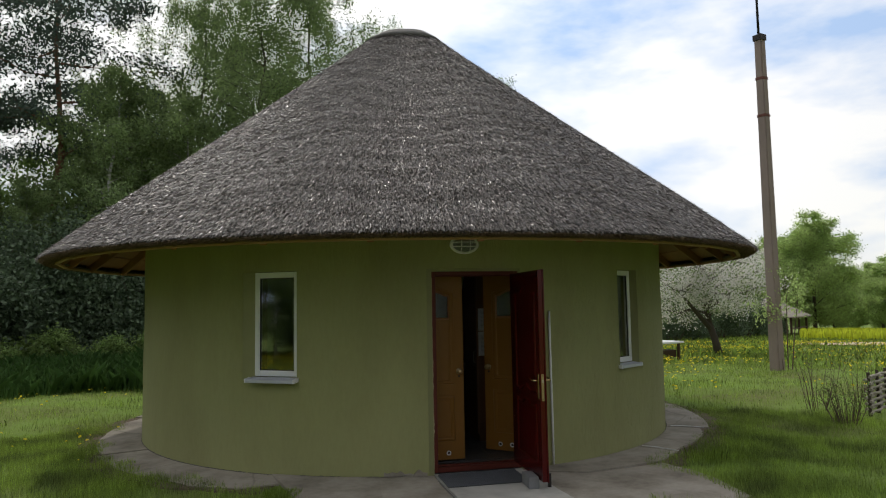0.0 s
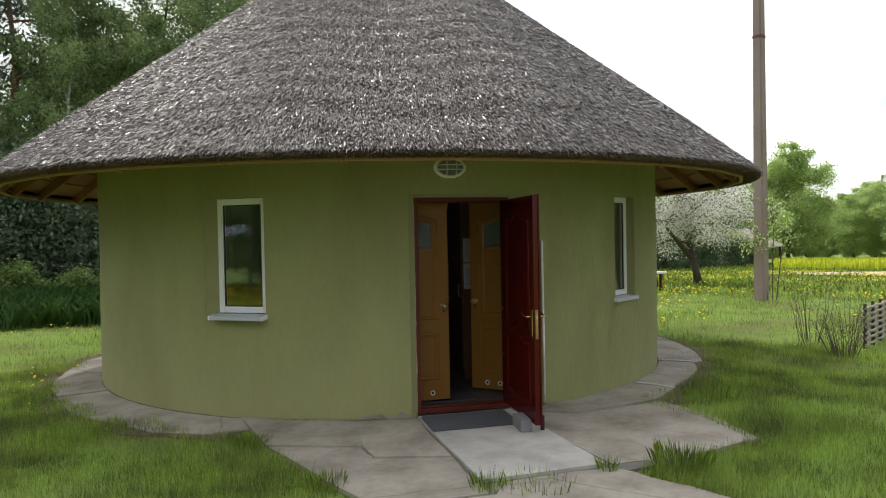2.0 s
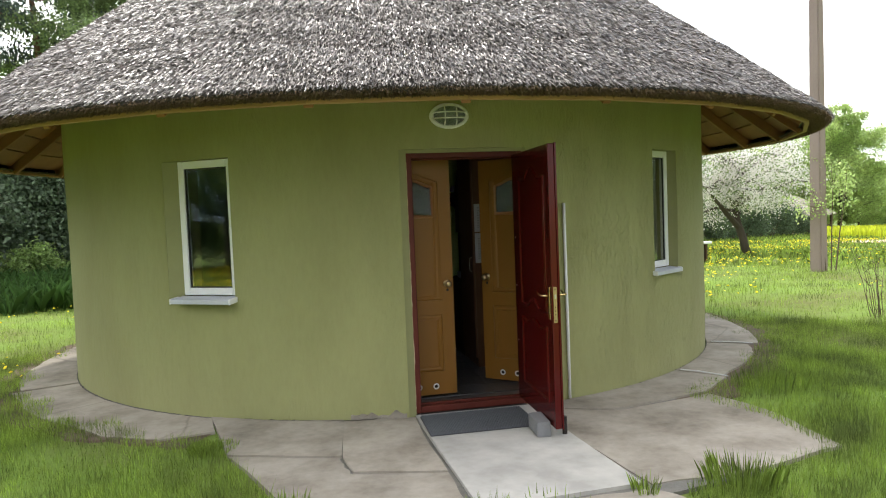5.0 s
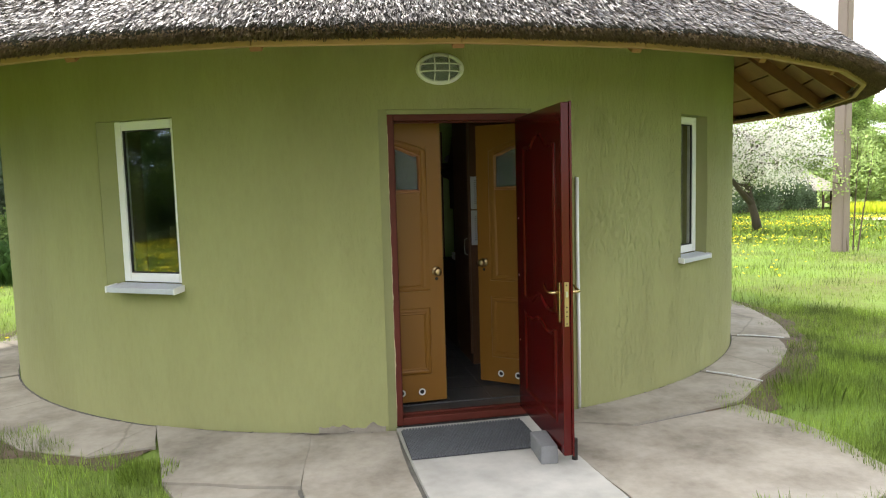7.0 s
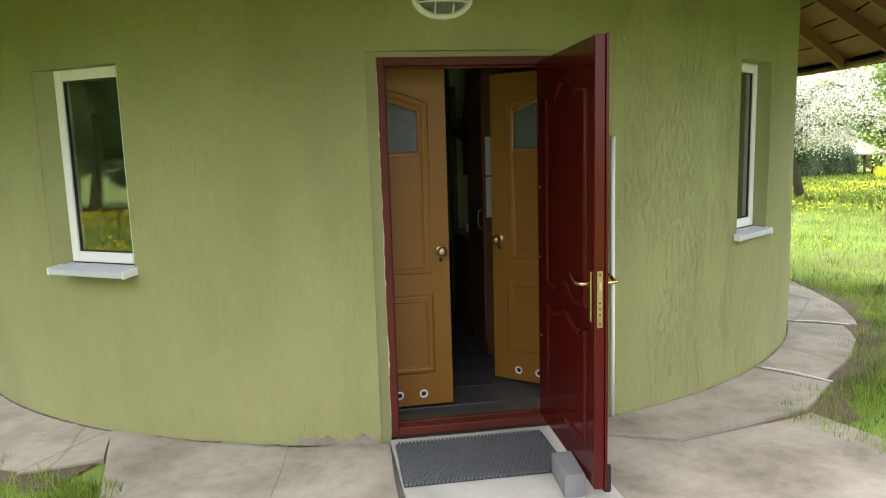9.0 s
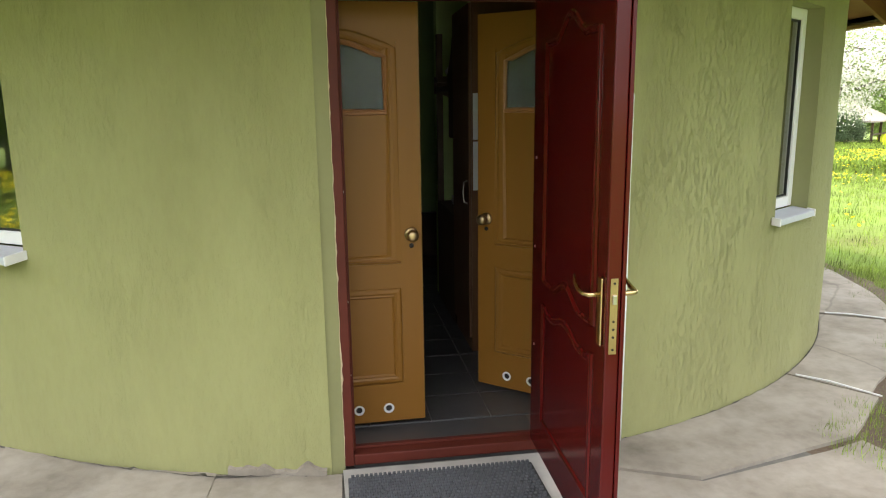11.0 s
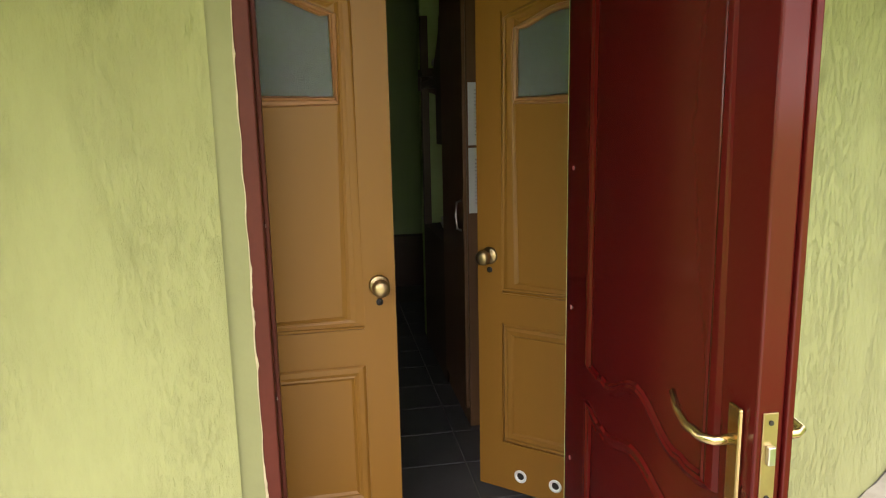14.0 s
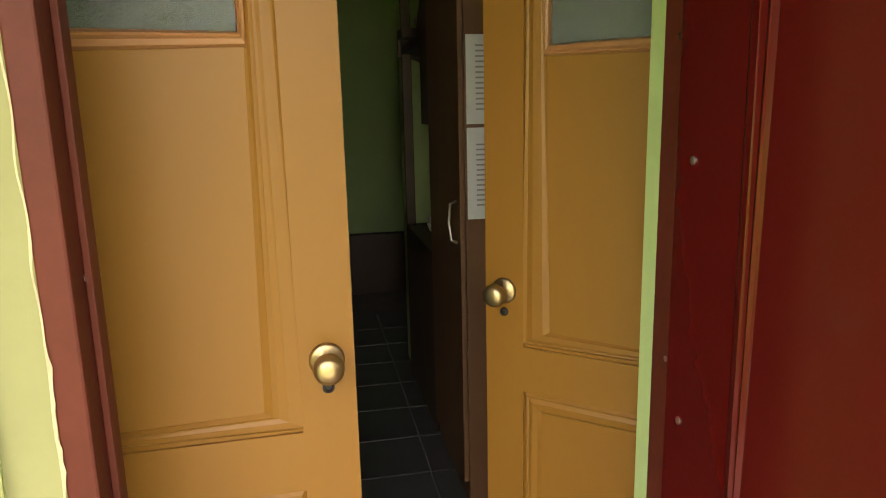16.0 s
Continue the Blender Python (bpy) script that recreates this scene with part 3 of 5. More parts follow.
def thatch_z(r):
    pr = [p[0] for p in PROFILE[:3:-1]]
    pz = [p[1] for p in PROFILE[:3:-1]]
    return np.interp(r, pr, pz)


def build_thatch():
    segs = 160
    prof = []
    for (r0, z0), (r1, z1) in zip(PROFILE, PROFILE[1:]):
        n = max(1, int(math.hypot(r1 - r0, z1 - z0) / 0.12))
        prof += [(r0 + (r1 - r0) * i / n, z0 + (z1 - z0) * i / n) for i in range(n)]
    prof.append(PROFILE[-1])
    vs, fs = [], []
    for i, (r, z) in enumerate(prof):
        for k in range(segs):
            a = 360 * k / segs
            w = 0.010 * noise.noise((math.sin(radians(a)) * r * 1.3, math.cos(radians(a)) * r * 1.3, z * 1.3))
            w += 0.006 * noise.noise((math.sin(radians(a)) * r * 5, math.cos(radians(a)) * r * 5, z * 5))
            p = polar(r + w * 0.4, a, z + w - (0.012 if z > 2.33 else 0.0))
            vs.append(p[:])
    for i in range(len(prof) - 1):
        for k in range(segs):
            j = (k + 1) % segs
            fs.append((i * segs + k, i * segs + j, (i + 1) * segs + j, (i + 1) * segs + k))
    # shell under the strips, coloured dark as the shade in their gaps
    raw("thatch", vs, fs, M_THATCH_SHADE, roof, smooth=True)


build_thatch()


def build_reeds(count, r0, r1, lift, length, width, mat, name):
    """Short reed ends that lie down the slope, each a thin two-sided strip proud of the thatch."""
    r = np.sqrt(rng.uniform(r0 * r0, r1 * r1, count))
    a = np.where(rng.random(count) < 0.85, rng.uniform(-1.95, 1.95, count), rng.uniform(1.95, 4.33, count))
    z = thatch_z(r)
    slope = np.arctan2(2.425 - 5.79, 4.83 - 0.55)
    down = np.stack([np.sin(a) * np.cos(slope), -np.cos(a) * np.cos(slope), np.full(count, np.sin(slope))], 1)
    side = np.stack([np.cos(a), np.sin(a), np.zeros(count)], 1)
    nrm = np.cross(side, down)
    nrm *= np.sign(nrm[:, 2:3])
    turn = rng.normal(0, 0.17, count)[:, None]
    tilt = np.abs(rng.normal(0.12, 0.14, count))[:, None]
    d = down * np.cos(turn) + side * np.sin(turn) + nrm * tilt
    s = np.cross(d, nrm)
    s /= np.linalg.norm(s, axis=1, keepdims=True)
    roll = rng.normal(0, 0.62, count)[:, None]
    s = s * np.cos(roll) + nrm * np.sin(roll)
    base = np.stack([CX + r * np.sin(a), CY - r * np.cos(a), z], 1) + nrm * (rng.uniform(-0.5, 1.0, count) * lift + 0.004 * np.sin(r * 2 * np.pi / 0.31 + 3.0 * np.sin(a * 3 + r * 2) + 2 * np.sin(a * 11)))[:, None]
    L = (length * rng.uniform(0.6, 1.5, count))[:, None]
    W = (width * rng.uniform(0.6, 1.5, count))[:, None]
    v = np.stack([base - s * W * 0.5, base + s * W * 0.5, base + d * L + s * W * 0.4, base + d * L - s * W * 0.4], 1).reshape(-1, 3)
    f = np.arange(count * 4).reshape(-1, 4)
    ob = raw(name, v, f, mat, roof)
    ob["kind"] = "stuff"


build_reeds(640000, 0.6, 4.915, 0.016, 0.042, 0.0040, M_REED, "thatch_straw")
# second layer of paler strips, added for the sparkle of the sun
build_reeds(185000, 0.6, 4.91, 0.020, 0.028, 0.0056, M_GLINT, "loose_straw")

# cut reed ends round the eave
cnt = 90000
ra = rng.uniform(-2.1, 2.1, cnt)
rt = rng.uniform(0, 1, cnt)
er = np.interp(rt, [0, 0.45, 0.75, 1], [4.68, 4.80, 4.88, 4.912])
ez = np.interp(rt, [0, 0.45, 0.75, 1], [2.300, 2.290, 2.290, 2.312])
out = np.stack([np.sin(ra), -np.cos(ra), np.full(cnt, -1.1)], 1)
out += rng.normal(0, 0.35, (cnt, 3))
out /= np.linalg.norm(out, axis=1, keepdims=True)
sd = np.cross(out, rng.normal(0, 1, (cnt, 3)))
sd /= np.linalg.norm(sd, axis=1, keepdims=True)
bs = np.stack([CX + er * np.sin(ra), CY - er * np.cos(ra), ez], 1)
ln = rng.uniform(0.006, 0.03, cnt)[:, None]
ev = np.stack([bs - sd * 0.004 - out * 0.01, bs + sd * 0.004 - out * 0.01, bs + sd * 0.003 + out * ln, bs - sd * 0.003 + out * ln], 1).reshape(-1, 3)
raw("thatch_edge", ev, np.arange(cnt * 4).reshape(-1, 4), M_REED_EDGE, roof)["kind"] = "stuff"

# ridge cap
bm = bmesh.new()
lathe(bm, [(0.50, 5.70), (0.66, 5.69), (0.675, 5.735), (0.61, 5.79), (0.45, 5.89), (0.25, 5.965), (0.06, 5.99)], 40, Matrix.Translation((CX, CY, 0)))
for v in bm.verts:
    v.co.z += 0.02 * noise.noise((v.co.x * 3, v.co.y * 3, 1))
part("ridge_cap", bm, M_CAP, roof, "dark grey rounded ridge cap", True)

# rafters, boards and fascia under the eave
RAFTERS = 30
SLOPE = math.atan2(3.345, 4.25)
for i in range(RAFTERS):
    deg = -1.5 + 12 * i
    bm = bmesh.new()
    tilt = Matrix.Translation(polar(4.72, deg, 2.275)) @ Matrix.Rotation(radians(deg), 4, "Z") @ Matrix.Rotation(SLOPE, 4, "X")
    box(bm, (-0.03, 0.02, -0.055), (0.03, 1.75, 0.11), tilt, 0.004)
    part("rafter", bm, M_RAFTER, roof)
    a0, a1 = polar(4.735, deg, 2.265), polar(4.735, deg + 12, 2.265)
    bm = bmesh.new()
    mid = (a0 + a1) / 2
    half = (a1 - a0).length / 2
    box(bm, (-half, -0.018, -0.008), (half, 0.018, 0.024), Matrix.Translation(mid) @ Matrix.Rotation(radians(deg + 6), 4, "Z"), 0.003)
    part("fascia_board", bm, M_PINE, roof)
    for k in range(6):
        r = 4.62 - 0.20 * k
        c = polar(r * math.cos(radians(6)), deg + 6, 2.355 + (4.72 - r) * math.tan(SLOPE))
        bm = bmesh.new()
        w = r * math.tan(radians(6)) * 1.02
        box(bm, (-w, -0.118, -0.012), (w, 0.118, 0.012), Matrix.Translation(c) @ Matrix.Rotation(radians(deg + 6), 4, "Z") @ Matrix.Rotation(SLOPE, 4, "X"), 0.0)
        part("soffit_board", bm, M_SOFFIT, roof)

# inside: floor bed, ceiling
bm = bmesh.new()
lathe(bm, [(R_IN + 0.02, -0.06), (R_IN + 0.02, 0.042)], 72, Matrix.Translation((CX, CY, 0)))
floor_ob = tagged(part("floor", bm, M_GROUT), "dark grey tiled floor with pale joints", "floor", kind="structure")
bm = bmesh.new()
lathe(bm, [(R_IN - 0.005, 2.60), (R_IN - 0.005, 2.66)], 72, Matrix.Translation((CX, CY, 0)))
tagged(part("ceiling", bm, M_CEIL), "plain boarded ceiling inside the round room", "ceiling", kind="structure")


# windows
def window(name, deg, half, label, left, right, overhang=0.04, recess=0.06):
    """half: half the frame's width; left, right: the ends of the sill; the frame stands recess behind the wall's face."""
    w = thing(name, label, "window", polar(0, 0, 0), 0, kind="structure")
    w.matrix_basis = Matrix.Translation(polar(R_OUT - 0.004, deg, 0)) @ Matrix.Rotation(radians(deg), 4, "Z")
    f0, f1, zb, zt = recess, recess + 0.06, 0.978, 2.058
    fr = new("window_frame")
    fr.parent = w
    fr["label"] = "white plastic window frame"
    for lo, hi in (((-half, f0, zb), (-half + 0.056, f1, zt)), ((half - 0.056, f0, zb), (half, f1, zt)),
                   ((-half + 0.056, f0, zb), (half - 0.056, f1, zb + 0.06)), ((-half + 0.056, f0, zt - 0.06), (half - 0.056, f1, zt))):
        boxed("frame_bar", lo, hi, M_PVC, fr, bevel=0.006)
    g = half - 0.056
    for lo, hi in (((-g, f0 + 0.012, zb + 0.06), (-g + 0.009, f0 + 0.03, zt - 0.06)), ((g - 0.009, f0 + 0.012, zb + 0.06), (g, f0 + 0.03, zt - 0.06)),
                   ((-g + 0.009, f0 + 0.012, zb + 0.06), (g - 0.009, f0 + 0.03, zb + 0.069)), ((-g + 0.009, f0 + 0.012, zt - 0.069), (g - 0.009, f0 + 0.03, zt - 0.06))):
        boxed("gasket", lo, hi, M_GASKET, fr, bevel=0.0)
    pane = boxed("pane", (-g + 0.002, f0 + 0.018, zb + 0.062), (g - 0.002, f0 + 0.024, zt - 0.062), M_GLASS, w, "clear reflecting glass pane", 0.0)
    pane.visible_shadow = False
    bm = bmesh.new()
    lift = Matrix.Translation((0, 0, 0.966))
    box(bm, (left, -overhang, -0.008), (right, f0 - 0.002, 0.008), lift, 0.003)
    box(bm, (left, -overhang - 0.004, -0.026), (right, -overhang + 0.002, 0.006), lift, 0.002)
    for v in bm.verts:
        v.co.z += 0.10 * (v.co.y - f0)
    sill = part("window_sill", bm, M_SILL, w, "white metal window sill")
    for x in (left, right):
        bm = bmesh.new()
        box(bm, (x - 0.006, -overhang - 0.008, -0.028), (x + 0.006, 0.004, 0.014), lift, 0.003)
        for v in bm.verts:
            v.co.z += 0.10 * (v.co.y - f0)
        part("end_cap", bm, M_PVC, sill, "white plastic end cap")
    return w


window("window_1", -31.5, 0.262, "narrow white plastic window set in the green stucco wall", -0.280, 0.288, 0.09, 0.058)
window("window_2", WIN_R, 0.222, "narrow white plastic window beside the open maroon door", -0.262, 0.226, 0.035, 0.09)
for k, deg in enumerate((-107, 107, 175)):
    window("window_%d" % (k + 3), deg, 0.30, "narrow white plastic window round the side of the house", -0.32, 0.32)

blind = thing("vertical_blind", "grey vertical slat blind hanging inside the window", "blind", (0, 0, 0))
blind.matrix_basis = Matrix.Translation(polar(R_OUT * math.cos(radians(HALF_R)), WIN_R, 0)) @ Matrix.Rotation(radians(WIN_R), 4, "Z")
boxed("rail", (-0.20, 0.185, 2.0), (0.20, 0.205, 2.03), M_PVC, blind)
for k in range(8):
    boxed("slat", (-0.20 + 0.050 * k, 0.190, 1.04), (-0.20 + 0.050 * k + 0.040, 0.193, 2.0), M_SHINGLE, blind, bevel=0.0)

# ---- doors ----
FX0, FX1, FY0, FY1, FZ0, FZ1 = 1.560, 2.480, 6.950, 7.035, 0.018, 2.027
fr = thing("door_frame", "chipped maroon painted wooden outer door frame", "door frame", (0, 0, 0), kind="structure")
boxed("jamb", (FX0, FY0, FZ0), (FX0 + 0.04, FY1, FZ1), M_REDF, fr, bevel=0.004)
boxed("jamb", (FX1 - 0.04, FY0, FZ0), (FX1, 7.080, FZ1), M_REDF, fr, bevel=0.004)
boxed("head", (FX0 + 0.04, FY0, FZ1 - 0.04), (FX1 - 0.04, FY1, FZ1), M_REDF, fr, bevel=0.004)
boxed("threshold", (FX0 + 0.04, FY0 + 0.002, FZ0), (FX1 - 0.04, FY1, FZ0 + 0.05), M_REDF, fr, "worn maroon threshold", bevel=0.006)
boxed("stop", (FX0 + 0.04, FY0 + 0.05, FZ0 + 0.05), (FX0 + 0.05, FY1, FZ1 - 0.04), M_REDF, fr, bevel=0.002)
boxed("stop", (FX0 + 0.05, FY0 + 0.05, FZ1 - 0.05), (FX1 - 0.04, FY1, FZ1 - 0.04), M_REDF, fr, bevel=0.002)
boxed("stop", (FX0 + 0.05, FY0 + 0.06, FZ0 + 0.05), (FX1 - 0.04, FY1, FZ0 + 0.062), M_REDF, fr, bevel=0.002)


# sloped plaster edge round the frame, and bare chipped wood along it
bm = bmesh.new()
prism(bm, [(1.498, 6.932), (1.561, 6.953), (1.561, 7.03), (1.498, 7.03)], -0.05, 2.058)
part("plaster_edge", bm, M_REVEAL, house, "pale green plaster edge beside the door frame")
bm = bmesh.new()
prism(bm, [(2.479, 6.953), (2.512, 6.943), (2.506, 7.08), (2.479, 7.08)], -0.05, 2.058)
part("plaster_edge", bm, M_REVEAL, house)
boxed("plaster_edge", (1.561, 6.945, 2.0275), (2.479, 7.03, 2.058), M_REVEAL, house, "pale green plaster edge over the door frame", bevel=0.0)
M_CHIP = material("bare_wood_and_filler", (0.55, 0.45, 0.28), 0.9, vary=0.6, scale=20, fine=80, bump=0.5)
bm = bmesh.new()
prev = None
for k in range(121):
    z = 0.06 + 1.9 * k / 120
    w = max(0.0004, 0.010 * (noise.noise((z * 13, 0.3, 0)) - 0.05) + 0.006 * noise.noise((z * 55, 1.3, 0)))
    o = 0.004 * noise.noise((z * 14, 5.3, 0))
    row = [bm.verts.new((1.5585 + o, 6.9475, z)), bm.verts.new((1.5605 + o + w, 6.9475, z))]
    if prev:
        bm.faces.new((prev[0], prev[1], row[1], row[0]))
    prev = row
part("chipped_edge", bm, M_CHIP, fr, "chipped paint showing bare wood")
for z in (0.62, 1.02, 1.52):
    bm = bmesh.new()
    lathe(bm, [(0.005, 0), (0.005, 0.0015), (0.001, 0.002)], 10, Matrix.Translation((2.4395, 7.03, z)) @ Matrix.Rotation(radians(-90), 4, "Y"))
    part("screw", bm, M_STEEL, fr)
for z in (0.75, 1.22, 0.42):
    bm = bmesh.new()
    lathe(bm, [(0.005, 0), (0.005, 0.0015), (0.001, 0.002)], 10, Matrix.Translation((1.6005, 7.0, z)) @ Matrix.Rotation(radians(90), 4, "Y"))
    part("screw", bm, M_STEEL, fr)


def outline_bead(bm, pts, width, proud, closed=True):
    """A raised moulding of half-round section along a line in the x-z plane, facing -y."""
    pts = [Vector((p[0], 0, p[1])) for p in pts]
    n = len(pts)
    rows = []
    for i, p in enumerate(pts):
        a = pts[(i - 1) % n] if closed or i else p
        b = pts[(i + 1) % n] if closed or i < n - 1 else p
        d = (b - a).normalized()
        d1 = (p - a).normalized() if (p - a).length else d
        side = Vector((-d.z, 0, d.x))
        side1 = Vector((-d1.z, 0, d1.x))
        k = 1 / max(0.5, side.dot(side1))
        rows.append([bm.verts.new(p + side * width * s * k + Vector((0, -proud * h, 0))) for s, h in ((-0.5, 0), (-0.32, 0.8), (0, 1.0), (0.2, 0.55), (0.32, 0.75), (0.5, 0))])
    for i in range(n if closed else n - 1):
        a, b = rows[i], rows[(i + 1) % n]
        for k in range(5):
            bm.faces.new((a[k], b[k], b[k + 1], a[k + 1]))


def arch_line(x0, x1, zlow, ztop, n=12):
    """The top line of a panel: flat shoulders and a soft arch between them, from x1 back to x0."""
    out = []
    for i in range(n + 1):
        t = i / n
        out.append((x1 + (x0 - x1) * t, zlow + (ztop - zlow) * (0.5 - 0.5 * math.cos(2 * math.pi * t)) ** 0.8))
    return out


def scallop_line(x0, x1, corner, dip, crown, n=24):
    """A line from x0 to x1 that dips in a small scoop at both corners and swells to a crown in the middle."""
    out = []
    for i in range(n + 1):
        t = i / n
        u = min(t, 1 - t) * 2
        if u < 0.28:
            z = corner - dip * math.sin(math.pi / 2 * u / 0.28)
        elif u < 0.40:
            z = corner - dip + 0.004 * math.sin(math.pi * (u - 0.28) / 0.12)
        else:
            z = corner - dip + (crown - corner + dip) * (0.5 - 0.5 * math.cos(math.pi * (u - 0.40) / 0.60))
        out.append((x0 + (x1 - x0) * t, z))
    return out


# outer leaf, swung open by a right angle; local x runs from the hinge to the free edge, -y faces the doorway
outer = thing("door_1", "glossy maroon panelled outer door standing wide open", "door", (2.413, 6.942, 0), -91.6, kind="structure")
LW, LT, LZ0, LZ1 = 0.895, 0.044, 0.085, 1.995
boxed("leaf", (0, -0.022, LZ0), (LW, LT - 0.022, LZ1), M_RED, outer, bevel=0.004)
x0, x1 = 0.185, LW - 0.122
for outline in (scallop_line(x0, x1, 0.866, 0.010, 0.915) + scallop_line(x0, x1, 1.79, 0.004, 1.862)[::-1],
                [(x0, 0.25), (x1, 0.25)] + scallop_line(x0, x1, 0.764, 0.032, 0.772)[::-1]):
    bm = bmesh.new()
    outline_bead(bm, outline, 0.030, 0.0065)
    bmesh.ops.transform(bm, matrix=Matrix.Translation((0, -0.0225, 0)), verts=bm.verts)
    bmesh.ops.recalc_face_normals(bm, faces=bm.faces)
    part("panel_moulding", bm, M_RED, outer, smooth=False)
for z, x in ((0.98, 0.045), (1.35, 0.05), (0.55, 0.05)):
    bm = bmesh.new()
    lathe(bm, [(0.006, 0), (0.006, 0.0015), (0.001, 0.002)], 10, Matrix.Translation((x, -0.0225, z)) @ Matrix.Rotation(radians(90), 4, "X"))
    part("screw", bm, M_STEEL, outer)
boxed("lip", (0.0, 0.0235, LZ0 - 0.004), (LW + 0.005, 0.036, LZ1 + 0.006), M_RED, outer, "overlapping outer lip of the leaf", bevel=0.003)
handle = boxed("door_handle", (LW - 0.062, -0.031, 0.822), (LW - 0.027, -0.0225, 1.040), M_BRASS, outer, "polished brass lever handle on a long plate", bevel=0.004)
bm = bmesh.new()
tube(bm, [(LW - 0.045, -0.03, 0.985), (LW - 0.045, -0.062, 0.985), (LW - 0.06, -0.074, 0.985), (LW - 0.10, -0.078, 0.988), (LW - 0.14, -0.076, 1.0), (LW - 0.162, -0.074, 1.022)], [0.009, 0.008, 0.008, 0.008, 0.007, 0.006], 10)
part("lever", bm, M_BRASS, handle, smooth=True)
bm = bmesh.new()
tube(bm, [(LW - 0.045, 0.022, 0.985), (LW - 0.045, 0.078, 0.985), (LW - 0.055, 0.092, 0.985), (LW - 0.11, 0.098, 0.987), (LW - 0.15, 0.094, 1.004)], [0.009, 0.008, 0.008, 0.008, 0.006], 10)
part("lever", bm, M_BRASS, handle, smooth=True)
boxed("keyhole_plate", (LW - 0.06, 0.0365, 0.822), (LW - 0.028, 0.044, 1.040), M_BRASS, handle, bevel=0.003)
lock = boxed("lock_plate", (LW + 0.0003, -0.012, 0.805), (LW + 0.003, 0.012, 1.045), M_OLDBRASS, outer, "tarnished brass lock face plate", bevel=0.001)
for z in (0.82, 0.86, 0.885, 0.91, 1.03):
    bm = bmesh.new()
    lathe(bm, [(0.004, 0), (0.004, 0.002), (0.001, 0.002)], 10, Matrix.Translation((LW + 0.003, 0, z)) @ Matrix.Rotation(radians(90), 4, "Y"))
    part("screw", bm, M_IRON, lock)
boxed("latch", (LW + 0.003, -0.006, 0.965), (LW + 0.012, 0.006, 0.995), M_STEEL, lock, bevel=0.002)


# inner leaves; local x from hinge to free edge, -y faces the doorway
def inner_leaf(name, at, turn, mirror, label):
    d = thing(name, label, "door", at, turn, kind="structure")
    W, T, Z0, Z1 = 0.70, 0.036, 0.075, 2.005
    s = -1 if mirror else 1

    def X(v):
        return s * v
    gx0, gx1, gz0, gz1, gtop = 0.16, 0.54, 1.545, 1.772, 1.832
    px0, px1, crown = 0.10, 0.60, 1.905
    # stiles and rails round the panels
    bm = bmesh.new()

    def pbox(x0, x1, z0, z1, y0=0.0, y1=T):
        box(bm, (min(X(x0), X(x1)), y0, z0), (max(X(x0), X(x1)), y1, z1))
    pbox(0, px0, Z0, Z1)
    pbox(px1, W, Z0, Z1)
    pbox(px0, px1, Z0, 0.265)
    pbox(px0, px1, 0.735, 0.85)
    pbox(px0, px1, crown, Z1)
    # arched infill over the upper panel
    outer_arch = arch_line(px0, px1, 1.838, 1.893)
    for y in (0.0, T):
        lowv = [bm.verts.new((X(x), y, z)) for x, z in outer_arch]
        topv = [bm.verts.new((X(x), y, crown)) for x, z in outer_arch]
        for k in range(len(outer_arch) - 1):
            bm.faces.new((lowv[k], lowv[k + 1], topv[k + 1], topv[k]))
    part("leaf", bm, M_OAK, d, "ochre-painted panelled door leaf")

    def moulding(path):
        bm = bmesh.new()
        outline_bead(bm, path, 0.046, 0.0085)
        bmesh.ops.transform(bm, matrix=Matrix.Translation((0, 0.0065, 0)), verts=bm.verts)
        bmesh.ops.recalc_face_normals(bm, faces=bm.faces)
        part("panel_moulding", bm, M_OAK, d)
    i = 0.024
    bm = bmesh.new()
    box(bm, (min(X(px0), X(px1)), 0.0065, 0.265), (max(X(px0), X(px1)), T - 0.0065, 0.735))
    part("lower_panel", bm, M_OAK, d)
    moulding([(X(px0 + i), 0.265 + i), (X(px1 - i), 0.265 + i), (X(px1 - i), 0.735 - i), (X(px0 + i), 0.735 - i)])
    moulding([(X(px0 + i), 0.85 + i), (X(px1 - i), 0.85 + i)] + [(X(x), z - i) for x, z in arch_line(px0 + i, px1 - i, 1.838, 1.893)])
    # upper panel with the arched glass let into it
    arch = arch_line(gx0, gx1, gz1, gtop)          # from gx1 to gx0
    bm = bmesh.new()
    for y in (0.0065, T - 0.0065):
        lowv = [bm.verts.new((X(x), y, z)) for x, z in arch]
        topv = [bm.verts.new((X(x), y, crown)) for x, z in arch]
        for k in range(len(arch) - 1):
            bm.faces.new((lowv[k], lowv[k + 1], topv[k + 1], topv[k]))
    for x0, x1, z0, z1 in ((px0, gx0, gz0, crown), (gx1, px1, gz0, crown), (px0, px1, 0.85, gz0)):
        box(bm, (min(X(x0), X(x1)), 0.0065, z0), (max(X(x0), X(x1)), T - 0.0065, z1))
    part("upper_panel", bm, M_OAK, d)
    bm = bmesh.new()
    outline_bead(bm, [(X(gx0 - 0.006), gz0 - 0.006), (X(gx1 + 0.006), gz0 - 0.006)] + [(X(x + 0.006 * (1 if x > 0.35 else -1)), z + 0.006) for x, z in arch], 0.024, 0.011)
    bmesh.ops.transform(bm, matrix=Matrix.Translation((0, 0.0055, 0)), verts=bm.verts)
    bmesh.ops.recalc_face_normals(bm, faces=bm.faces)
    part("glazing_bead", bm, M_MOULD, d, "pinkish unpainted glazing bead")
    bm = bmesh.new()
    box(bm, (min(X(gx0), X(gx1)), 0.015, gz0), (max(X(gx0), X(gx1)), 0.019, gtop))
